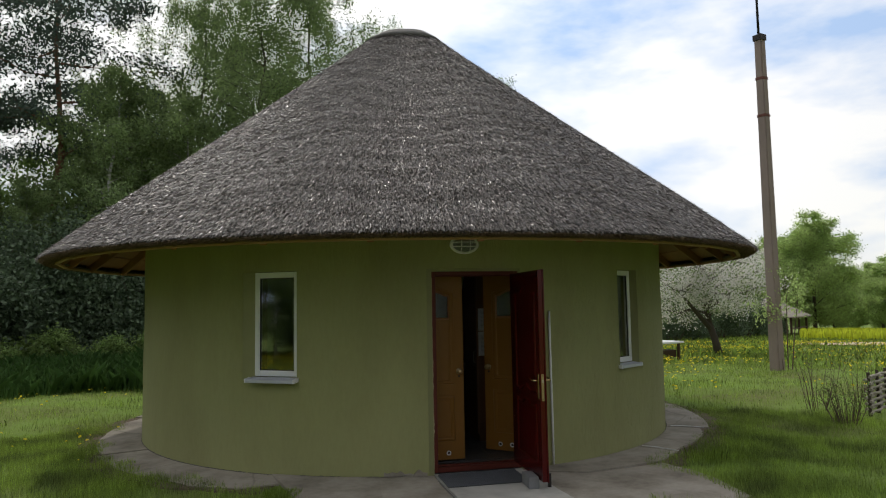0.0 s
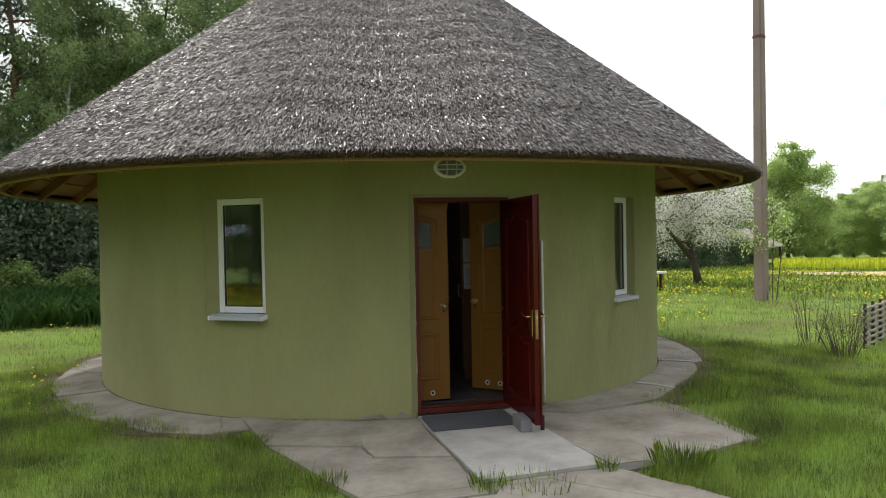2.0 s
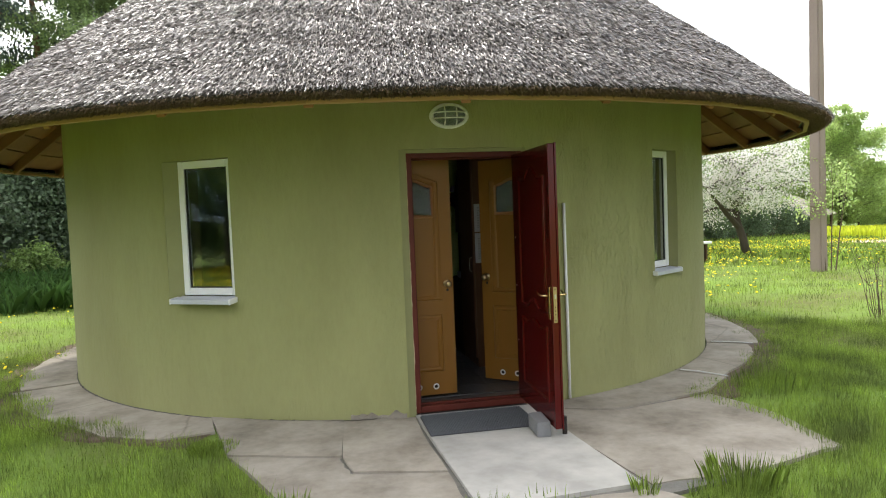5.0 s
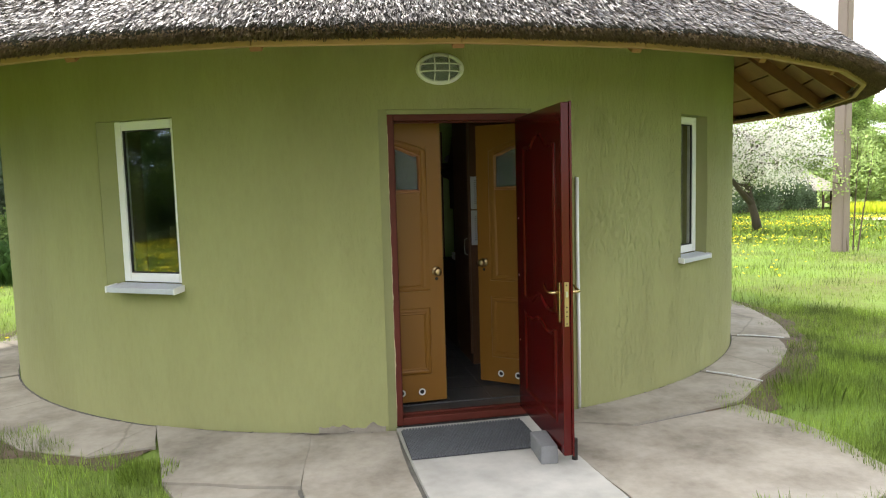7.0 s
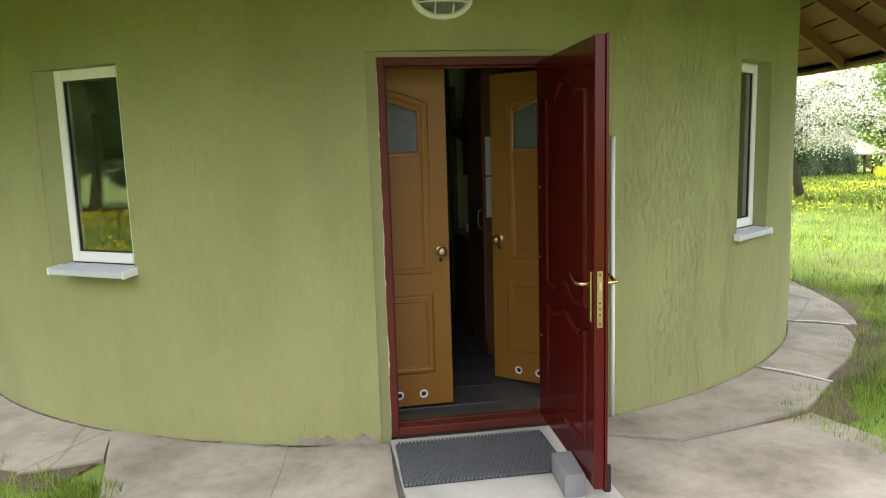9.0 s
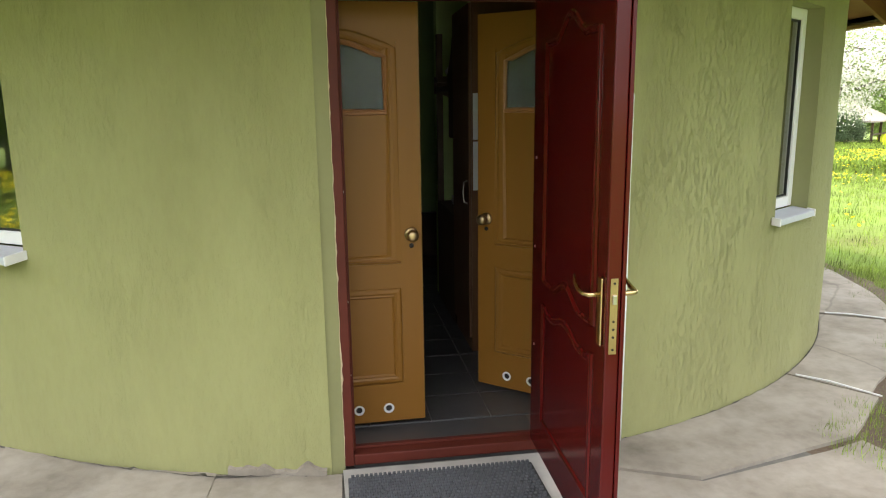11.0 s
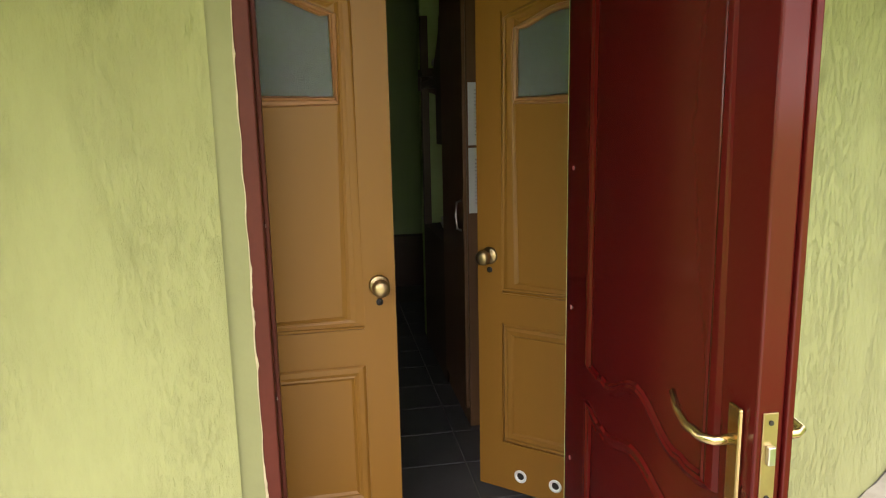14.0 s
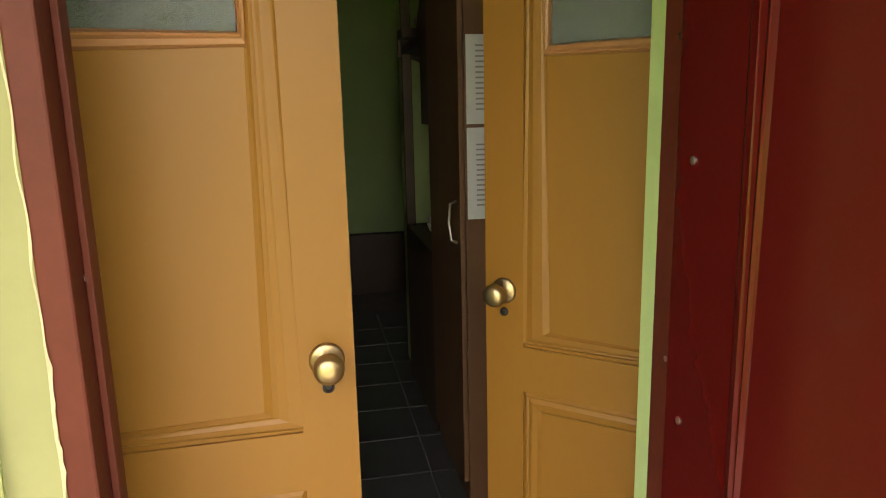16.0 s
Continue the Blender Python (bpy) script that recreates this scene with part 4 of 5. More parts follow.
    part("pane", bm, M_FROST, d, "patterned translucent glass")
    # knob on both faces, with a small lock under it
    for y, sg in ((0, -1), (T, 1)):
        bm = bmesh.new()
        lathe(bm, [(0.032, 0.0), (0.032, 0.004), (0.027, 0.008), (0.014, 0.010), (0.011, 0.022), (0.013, 0.030), (0.022, 0.037), (0.0275, 0.048), (0.026, 0.060), (0.018, 0.068), (0.006, 0.070)], 28,
              Matrix.Translation((X(0.650), y, 0.986)) @ Matrix.Rotation(radians(90 if sg < 0 else -90), 4, "X"))
        kn = part("knob", bm, M_OLDBRASS, d, "round aged brass knob", True)
        bm = bmesh.new()
        lathe(bm, [(0.011, 0.0), (0.011, 0.003), (0.006, 0.005), (0.005, 0.002)], 16, Matrix.Translation((X(0.650), y, 0.933)) @ Matrix.Rotation(radians(90 if sg < 0 else -90), 4, "X"))
        part("keyhole", bm, M_IRON, kn)
    for x in (0.235, 0.382, 0.524):
        bm = bmesh.new()
        lathe(bm, [(0.0135, -0.012), (0.0145, 0.0), (0.0245, 0.001), (0.0255, 0.004), (0.022, 0.006), (0.0155, 0.005), (0.0145, -0.010)], 24, Matrix.Translation((X(x), 0.0, 0.143)) @ Matrix.Rotation(radians(90), 4, "X"))
        vent = part("vent_ring", bm, M_PVC, d, "round white plastic vent ring", True)
        bm = bmesh.new()
        lathe(bm, [(0.0142, 0.0002), (0.0142, 0.0012)], 20, Matrix.Translation((X(x), 0.0, 0.143)) @ Matrix.Rotation(radians(90), 4, "X"))
        part("vent_hole", bm, M_IRON, vent)
    return d


inner_leaf("door_2", (1.255, 7.232, 0), 2.2, False, "ochre inner door leaf with arched patterned glass, nearly closed")
inner_leaf("door_3", (2.822, 7.19, 0), -42.0, True, "ochre inner door leaf with arched patterned glass, ajar inwards")

# ---- things at the door ----
mat_ob = thing("doormat", "grey ribbed rubber scraper mat on the concrete", "doormat", (1.97, 6.61, 0.016))
boxed("base", (-0.40, -0.235, 0.0), (0.40, 0.235, 0.006), M_GASKET, mat_ob, bevel=0.002)
bm = bmesh.new()
nx, ny = 40, 22
vs, fs = [], []
for i in range(nx):
    for j in range(ny):
        x = -0.39 + 0.78 * (i + 0.5 * (j % 2)) / nx
        y = -0.228 + 0.456 * j / (ny - 1)
        k = len(vs)
        for dx, dy, z in ((-0.0075, -0.0085, 0.006), (0.0075, -0.0085, 0.006), (0.0075, 0.0085, 0.006), (-0.0075, 0.0085, 0.006), (-0.006, -0.0065, 0.019), (0.006, -0.0065, 0.019), (0.006, 0.0065, 0.019), (-0.006, 0.0065, 0.019)):
            vs.append((x + dx, y + dy, z))
        fs += [(k, k + 1, k + 5, k + 4), (k + 1, k + 2, k + 6, k + 5), (k + 2, k + 3, k + 7, k + 6), (k + 3, k, k + 4, k + 7), (k + 4, k + 5, k + 6, k + 7)]
bm.free()
raw("ribs", vs, fs, M_MAT, mat_ob)

bm = bmesh.new()
box(bm, (-0.048, -0.125, 0), (0.048, 0.125, 0.105), None, 0.006)
bmesh.ops.subdivide_edges(bm, edges=bm.edges[:], cuts=2)
for v in bm.verts:
    v.co += Vector((noise.noise(v.co * 23), noise.noise(v.co * 19 + Vector((3, 0, 0))), noise.noise(v.co * 21) * (0.0 if v.co.z < 0.002 else 1))) * 0.004
blk = tagged(part("concrete_block", bm, M_BRICK), "small grey concrete block holding the maroon door open", "block")
blk.matrix_basis = pose(2.318, 6.25, 0.0145, 0, 0, -4)

bm = bmesh.new()
tube(bm, [(0, 0, -0.1), (0, 0, 0.135)], [0.017, 0.017], 14)
st = tagged(part("iron_stub", bm, M_IRON), "dark iron pipe stub standing in the concrete beside the door", "pipe")
st.matrix_basis = pose(2.47, 6.16, 0.0)

bm = bmesh.new()
p = polar(R_OUT + 0.022, 14.0)
tube(bm, [(p.x, p.y, 0.015), (p.x, p.y, 0.6), (p.x - 0.004, p.y, 1.2), (p.x - 0.003, p.y, 1.605)], [0.012] * 4, 12)
tagged(part("wall_conduit", bm, M_PVC, None, "", True), "thin white plastic conduit clipped upright on the wall", "conduit")

# bulkhead lamp over the door
lamp = thing("wall_lamp", "oval white caged bulkhead lamp, unlit, over the door", "lamp", (1.897, CY - R_OUT + 0.004, 2.298))


def oval(bm, rings, segs=40):
    rows = [[bm.verts.new((a * math.cos(2 * math.pi * k / segs), y, b * math.sin(2 * math.pi * k / segs))) for k in range(segs)] for a, b, y in rings]
    for p0, p1 in zip(rows, rows[1:]):
        for k in range(segs):
            j = (k + 1) % segs
            bm.faces.new((p0[k], p0[j], p1[j], p1[k]))
    bm.faces.new(rows[-1])
    bmesh.ops.recalc_face_normals(bm, faces=bm.faces)


bm = bmesh.new()
oval(bm, [(0.152, 0.097, 0.01), (0.152, 0.097, -0.022), (0.145, 0.09, -0.032), (0.126, 0.077, -0.034), (0.120, 0.072, -0.024)])
part("base", bm, M_PVC, lamp, "white oval rim", True)
bm = bmesh.new()
oval(bm, [(0.122, 0.074, -0.025), (0.115, 0.068, -0.05), (0.09, 0.052, -0.072), (0.05, 0.03, -0.083), (0.01, 0.006, -0.086)])
part("diffuser", bm, M_FROST, lamp, "ribbed clear glass bowl", True)
for x in (-0.045, 0.045):
    bm = bmesh.new()
    tube(bm, [(x, -0.03 - 0.062 * math.sin(math.pi * i / 10), -0.078 * math.cos(math.pi * i / 10)) for i in range(11)], [0.0045] * 11, 8)
    part("guard_bar", bm, M_PVC, lamp, smooth=True)
for z in (-0.022, 0.022):
    bm = bmesh.new()
    tube(bm, [(-0.126 * math.cos(math.pi * i / 12), -0.03 - 0.062 * math.sin(math.pi * i / 12), z) for i in range(13)], [0.0045] * 13, 8)
    part("guard_bar", bm, M_PVC, lamp, smooth=True)


# ---- inside the room ----
def build_tiles():
    side, gap = 0.30, 0.005
    for i in range(-3, 4):
        for j in range(0, 12):
            x, y = 1.985 + i * side, 7.27 - side + j * side
            cx, cy = x + side / 2, y + side / 2
            if math.hypot(cx - CX, cy - CY) > R_IN - 0.10:
                continue
            ob = new("tile", TILE)
            ob.parent = floor_ob
            ob.matrix_basis = pose(cx, cy, 0.042)


bm = bmesh.new()
box(bm, (-0.1475, -0.1475, 0), (0.1475, 0.1475, 0.008), None, 0.002)
TILE = bpy.data.meshes.new("tile")
bm.to_mesh(TILE)
bm.free()
TILE.materials.append(M_TILE)
build_tiles()
boxed("porch_floor", (1.60, 6.98, -0.05), (2.46, 7.3, 0.043), M_TILE, floor_ob, bevel=0.0)

cab = thing("wardrobe", "tall brown veneer wardrobe with papers pinned to its side", "wardrobe", (2.36, 8.21, 0.05))
boxed("body", (0.018, 0, 0), (0.58, 0.56, 2.10), M_CAB, cab, bevel=0.003)
dr = boxed("door", (0, 0.004, 0.09), (0.017, 0.556, 2.09), M_CAB, cab, bevel=0.003)
bm = bmesh.new()
tube(bm, [(0, 0.05, 0.93), (-0.022, 0.05, 0.94), (-0.028, 0.05, 1.0), (-0.022, 0.05, 1.06), (0, 0.05, 1.07)], [0.005, 0.005, 0.005, 0.005, 0.005], 8)
part("handle", bm, M_STEEL, dr, "thin bright bow handle", True)
for k, z in enumerate((1.065, 1.366)):
    sh = thing("paper_sheet", "white printed notice sheet pinned on the wardrobe side", "paper", (2.385, 8.2085, z), 0, "notices on the wardrobe")
    raw("sheet", [(0, 0, 0), (0.21, 0, 0), (0.21, 0, 0.27 + 0.02 * (k == 0)), (0, 0, 0.27 + 0.02 * (k == 0))], [(0, 1, 2, 3)], M_PAPER, sh)
    bm = bmesh.new()
    for r in range(13):
        w = 0.10 + 0.05 * random.random()
        box(bm, (0.03, -0.0009, 0.235 - r * 0.016), (0.03 + w, -0.0003, 0.240 - r * 0.016))
    part("print", bm, M_INK, sh)


def curved_board(name, parent, x0, x1, y0, y1, z0, z1, curve, mat):
    """An upright board in the y-z plane with one swept edge."""
    n = 12
    edge = [(y1 - (y1 - y0) * curve * math.sin(math.pi / 2 * i / n) ** 2, z0 + (z1 - z0) * i / n) for i in range(n + 1)]
    out = [(y0, z0)] + edge + [(y0, z1)]
    bm = bmesh.new()
    a = [bm.verts.new((x0, y, z)) for y, z in out]
    b = [bm.verts.new((x1, y, z)) for y, z in out]
    bm.faces.new(a[::-1])
    bm.faces.new(b)
    for i in range(len(out)):
        j = (i + 1) % len(out)
        bm.faces.new((a[i], a[j], b[j], b[i]))
    bmesh.ops.recalc_face_normals(bm, faces=bm.faces)
    return part(name, bm, mat, parent)


hall = thing("hall_stand", "dark wooden hall stand with curved brackets and a shelf", "hall stand", (2.37, 8.79, 0.05))
boxed("base_cabinet", (0, 0, 0), (0.40, 0.78, 0.78), M_DARKWOOD, hall, bevel=0.004)
boxed("shelf", (0.0, 0, 1.62), (0.40, 0.78, 1.66), M_DARKWOOD, hall, bevel=0.003)
boxed("post", (0.0, 0.74, 0.78), (0.045, 0.785, 2.05), M_DARKWOOD, hall, bevel=0.003)
boxed("back_rail", (0.37, 0, 0.78), (0.40, 0.06, 1.62), M_DARKWOOD, hall, bevel=0.003)
curved_board("bracket", hall, 0.0, 0.02, 0.0, 0.74, 1.30, 1.62, -0.0, M_DARKWOOD).scale = (1, 0.28, 1)
bracket = curved_board("bracket", hall, 0.0, 0.02, 0.0, 0.30, 1.62, 1.95, 0.8, M_DARKWOOD)
bundle = bmesh.new()
for k in range(5):
    box(bundle, (-0.13, -0.10, 0.014 * k), (0.13 - 0.01 * (k % 2), 0.10, 0.014 * k + 0.012), pose(0, 0, 0, 0, 0, 4 * (k % 3)), 0.003)
tagged(part("folded_papers", bundle, M_PAPER), "stack of folded pale papers on the hall stand", "papers").matrix_basis = pose(2.58, 9.25, 0.83)
boxed("inner_wall_green", (2.78, 8.80, 0.05), (2.88, 11.2, 2.6), M_INWALL, None).name = "wall_partition"
tagged(bpy.data.objects["wall_partition"], "green painted inner partition wall", "wall", kind="structure")
# this wall end is coloured as if lit through the doorway
stub = boxed("wall_stub", (2.38, 9.62, 0.05), (2.78, 9.74, 2.6), M_LIT_GREEN, None)
tagged(stub, "green painted end of an inner wall, with daylight put into its colour", "wall", kind="structure")
shelf = thing("corner_shelf", "dark brown wooden corner shelf with curved brackets on the green wall", "shelf", (2.36, 9.48, 0))
boxed("top_board", (0, -0.04, 1.74), (0.34, 0.138, 1.785), M_DARKWOOD, shelf)
bm = bmesh.new()
curve = [(0.34, 1.739)] + [(0.0 + 0.20 * math.sin(math.pi / 2 * k / 10), 1.66 - 0.16 * (1 - math.cos(math.pi / 2 * k / 10))) for k in range(11)][::-1] + [(0.0, 1.739)]
curve.insert(1, (0.34, 1.40))
rows = [[bm.verts.new((x, y, z)) for x, z in curve] for y in (0.112, 0.138)]
bm.faces.new(rows[0])
bm.faces.new(rows[1][::-1])
for k in range(len(curve)):
    m = (k + 1) % len(curve)
    bm.faces.new((rows[0][k], rows[1][k], rows[1][m], rows[0][m]))
bmesh.ops.recalc_face_normals(bm, faces=bm.faces)
part("bracket", bm, M_DARKWOOD, shelf)
boxed("post", (0.17, 0.09, 0.05), (0.34, 0.138, 1.739), M_DARKWOOD, shelf)
boxed("foot_panel", (0.03, 0.10, 0.05), (0.169, 0.138, 0.63), M_CAB, shelf, "brown lower panel")
cloth = bmesh.new()
for k in range(7):
    tube(cloth, [(0.03 * k, 0, 0.03 + 0.01 * (k % 2)), (0.03 * k + 0.02, 0.05, 0.05), (0.03 * k, 0.1, 0.03)], [0.028, 0.034, 0.026], 8)
tagged(part("folded_cloth", cloth, M_PAPER, None, "", True), "crumpled pale cloth on top of the corner shelf", "cloth").matrix_basis = pose(2.46, 9.46, 1.787)
w2 = boxed("wall_far", (0.2, 11.2, 0.05), (3.4, 11.3, 2.6), M_INWALL, None)
tagged(w2, "green painted far partition wall", "wall", kind="structure")
mir = thing("door_frame_inner", "dark wooden inner doorway frame against the green wall", "door frame", (2.05, 11.14, 0.05), kind="structure")
boxed("jamb", (0, 0, 0), (0.09, 0.055, 2.05), M_DARKWOOD, mir)
boxed("jamb", (-0.85, 0, 0), (-0.76, 0.055, 2.05), M_DARKWOOD, mir)
boxed("head", (-0.76, 0, 1.96), (0, 0.055, 2.05), M_DARKWOOD, mir)
boxed("leaf", (-0.76, 0.015, 0), (0, 0.05, 1.96), M_DARKWOOD, mir)
boxed("dark_plinth", (2.16, 11.12, 0.05), (2.78, 11.195, 0.5), M_DARKWOOD, None).name = "side_board"
tagged(bpy.data.objects["side_board"], "low dark wooden sideboard against the far green wall", "sideboard")


# ---- grass ----
def on_paving(x, y):
    r = np.hypot(x - CX, y - CY)
    a = np.degrees(np.arctan2(x - CX, CY - y))
    ring = r < 4.2 + 0.10 * np.sin(a * 0.35) + 0.05 * np.sin(a * 1.1)
    left = np.interp(y, [-3, 1.0, 3.6, 4.95, 5.4, 6.45, 7.1], [-0.6, -0.1, 0.55, 0.87, 0.62, 0.19, -0.06])
    right = np.interp(y, [-3, 1.0, 3.4, 4.4, 5.1, 5.22, 5.45, 6.15, 6.8, 7.1], [1.9, 2.5, 2.85, 3.0, 2.75, 3.2, 3.95, 4.0, 3.75, 3.9])
    return ring | ((y < 7.2) & (x > left) & (x < right))


def grass(name, count, x0, x1, y0, y1, height, width, mat, label, keep=None, clump=0.0, category="grass", fine=False):
    x, y = rng.uniform(x0, x1, count), rng.uniform(y0, y1, count)
    ok = ~on_paving(x, y)
    if keep is not None:
        ok &= keep(x, y)
    if fine:
        ok &= rng.random(count) < 0.72 + 0.5 * np.sin(x * 2.7 + 1.5 * np.sin(y * 1.9)) * np.sin(y * 3.1 + np.sin(x * 2.2))
    x, y = x[ok], y[ok]
    n = len(x)
    patch = np.sin(x * 1.9 + 1.3 * np.sin(y * 1.1)) * np.sin(y * 2.3 + 0.7 * np.sin(x * 1.7))
    small = np.sin(x * 13.0 + 2.1 * np.sin(y * 7.3)) * np.sin(y * 11.0 + 1.7 * np.sin(x * 8.9)) + 0.6 * np.sin(x * 31 + 2 * np.sin(y * 23)) * np.sin(y * 29)
    h = height * rng.uniform(0.45, 1.5, n) * (1 + clump * patch + 0.55 * clump * small)
    z = ground_z(x, y) + 0.03 * 0
    ang = rng.uniform(0, 2 * np.pi, n)
    lean = rng.uniform(0.1, 0.9, n)
    sx, sy = np.cos(ang), np.sin(ang)
    px, py = -sy, sx
    w = width * rng.uniform(0.7, 1.4, n)
    b = np.stack([x, y, z - 0.03], 1)
    side = np.stack([sx * w, sy * w, np.zeros(n)], 1)
    mid = b + np.stack([px * h * lean * 0.3, py * h * lean * 0.3, h * 0.6 + 0.03], 1)
    tip = b + np.stack([px * h * lean, py * h * lean, h + 0.03 - 0.1 * h * lean], 1)
    if fine:
        v, k = np.stack([b - side, b + side, tip], 1).reshape(-1, 3), 3
    else:
        v, k = np.stack([b - side, b + side, mid + side * 0.8, tip, mid - side * 0.8], 1).reshape(-1, 3), 5
    ob = raw(name, v, np.arange(n * k).reshape(-1, k), mat)
    tagged(ob, label, category, kind="stuff")


def near(x, y):
    return (y > 3.4) & (np.hypot(x - 1.2, y - 3.5) < 8.5)


grass("grass_near", 900000, -7.3, 9.7, 3.4, 12, 0.062, 0.0026, M_BLADE, "short fine green lawn grass beside the concrete", near, 0.4, fine=True)
grass("grass_lawn", 420000, -12, 20, -2, 30, 0.07, 0.0042, M_BLADE, "green lawn grass in uneven tufts round the house", lambda x, y: ~near(x, y), 0.4, fine=True)
grass("grass_meadow", 50000, 8, 60, 14, 70, 0.14, 0.02, M_BLADE, "far green meadow grass running down to the trees", lambda x, y: np.hypot(x - 1, y - 3) > 18, 0.4)
grass("grass_side", 60000, -30, -4, -14, 12, 0.11, 0.010, M_BLADE, "green lawn grass beyond the path", None, 0.4)
grass("grass_tall", 60000, -17, 2, 15.2, 27, 0.42, 0.010, M_TALL, "tall dark unmown grass before the woods", lambda x, y: (y > 15.6 + 0.5 * np.sin(x * 1.3)) & (np.hypot(x - CX, y - CY) > 5.5), 0.25)


def tuft(name, at, n, height, spread, label):
    a, r = rng.uniform(0, 6.28, n), spread * np.sqrt(rng.uniform(0, 1, n))
    x, y = at[0] + r * np.cos(a), at[1] + r * np.sin(a)
    h = height * rng.uniform(0.5, 1.2, n)
    lean = rng.uniform(0.0, 0.4, n)
    b = np.stack([x, y, np.full(n, -0.03)], 1)
    sd = np.stack([-np.sin(a), np.cos(a), np.zeros(n)], 1) * 0.0026
    mid = b + np.stack([np.cos(a) * h * lean * 0.4, np.sin(a) * h * lean * 0.4, h * 0.6], 1)
    tip = b + np.stack([np.cos(a) * h * lean, np.sin(a) * h * lean, h], 1)
    v = np.stack([b - sd, b + sd, mid + sd * 0.8, tip, mid - sd * 0.8], 1).reshape(-1, 3)
    tagged(raw(name, v, np.arange(n * 5).reshape(-1, 5), M_BLADE), label, "grass", kind="stuff")


tuft("grass_tuft", (3.1, 5.08), 260, 0.16, 0.2, "tall green grass tuft growing at the edge of the slab")
tuft("grass_tuft", (2.55, 5.15), 60, 0.12, 0.07, "small green weed tuft in the slab joint")
tuft("grass_tuft", (1.95, 5.02), 90, 0.10, 0.25, "grass growing in the joint between path slabs")
tuft("grass_tuft", (1.62, 5.05), 90, 0.13, 0.12, "grass growing in the joint between path slabs")
tuft("grass_tuft", (0.60, 5.45), 160, 0.10, 0.14, "long green grass at the edge of the path")
tuft("grass_tuft", (0.09, 6.62), 420, 0.08, 0.16, "short grass in the notch beside the slab")
tuft("grass_tuft", (4.6, 6.9), 120, 0.15, 0.3, "long green grass at the edge of the apron")


def flowers(name, count, x0, x1, y0, y1, size, zlift, label, thresh):
    x, y = rng.uniform(x0, x1, count), rng.uniform(y0, y1, count)
    patch = np.sin(x * 0.55 + 1.7 * np.sin(y * 0.31)) * np.sin(y * 0.63 + 1.1 * np.sin(x * 0.37)) + rng.normal(0, 0.35, count)
    ok = ~on_paving(x, y) & (patch > thresh)
    x, y = x[ok], y[ok]
    n = len(x)
    z = ground_z(x, y) + zlift * rng.uniform(0.6, 1.3, n)
    c = np.stack([x, y, z], 1)
    tx, ty = rng.normal(0, 0.35, n), rng.normal(0, 0.35, n)
    s = size * rng.uniform(0.7, 1.3, n)
    ring = []
    for k in range(6):
        a = math.pi * k / 3
        dx, dy = np.cos(a) * s, np.sin(a) * s
        ring.append(c + np.stack([dx, dy, dx * tx + dy * ty], 1))
    ring.append(c + np.array([0, 0, 0.012]))
    v = np.stack(ring, 1).reshape(-1, 3)
    base = np.arange(n)[:, None] * 7
    f = np.concatenate([base + np.array([[k, (k + 1) % 6, 6]]) for k in range(6)])
    tagged(raw(name, v, f, M_YELLOW), label, "dandelions", kind="stuff")


flowers("dandelion_patch", 15000, 6.5, 34, 11, 36, 0.024, 0.13, "yellow dandelion flowers scattered thickly over the lawn", 0.05)
flowers("dandelion_patch", 700, -11, -2, 8, 18, 0.018, 0.11, "a few pale yellow dandelions in the lawn", 0.5)
flowers("dandelion_patch", 11000, -26, -3.5, -10, 9, 0.032, 0.15, "yellow dandelion flowers over the lawn before the side woods", -0.25)

# rape field and sand
n = 90000
fx, fy = rng.uniform(33, 88, n), rng.uniform(38, 78, n)
ok = (fy > 38.5 + np.maximum(0, (40 - fx)) * 1.6) & (fy < 60 + 0.15 * fx) & (np.degrees(np.arctan2(fx - 0.13, fy)) > 39.4)
fx, fy = fx[ok], fy[ok]
n = len(fx)
fz = ground_z(fx, fy)
hh = rng.uniform(0.3, 0.75, n) * (1 + 0.2 * np.sin(fx * 0.9) * np.sin(fy * 1.1 + fx * 0.3))
aa = rng.uniform(0, 6.28, n)
b = np.stack([fx, fy, fz], 1)
sd = np.stack([np.cos(aa), np.sin(aa), np.zeros(n)], 1) * 0.055
v = np.stack([b - sd * 0.5, b + sd * 0.5, b + sd + np.stack([0 * hh, 0 * hh, hh * 0.75], 1), b + np.stack([0 * hh, 0 * hh, hh], 1), b - sd + np.stack([0 * hh, 0 * hh, hh * 0.7], 1)], 1).reshape(-1, 3)
tagged(raw("rape_field", v, np.arange(n * 5).reshape(-1, 5), M_RAPE), "bright yellow flowering rape field beyond the lawn", "field", kind="stuff")
vs, fs = [], []
for i in range(33):
    a = 2 * math.pi * i / 32
    rr = (1 + 0.18 * noise.noise((math.cos(a) * 2, math.sin(a) * 2, 4))) if i < 32 else 0
    x, y = 37 + 11 * math.cos(a) * rr, 31.5 + 3.6 * math.sin(a) * rr
    vs.append((x, y, float(ground_z(x, y)) + 0.05 + (0.12 if i == 32 else 0)))
fs = [(i, (i + 1) % 32, 32) for i in range(32)]
tagged(raw("sand_patch", vs, fs, M_SAND), "bare pinkish sand patch in the meadow", "sand", kind="structure")


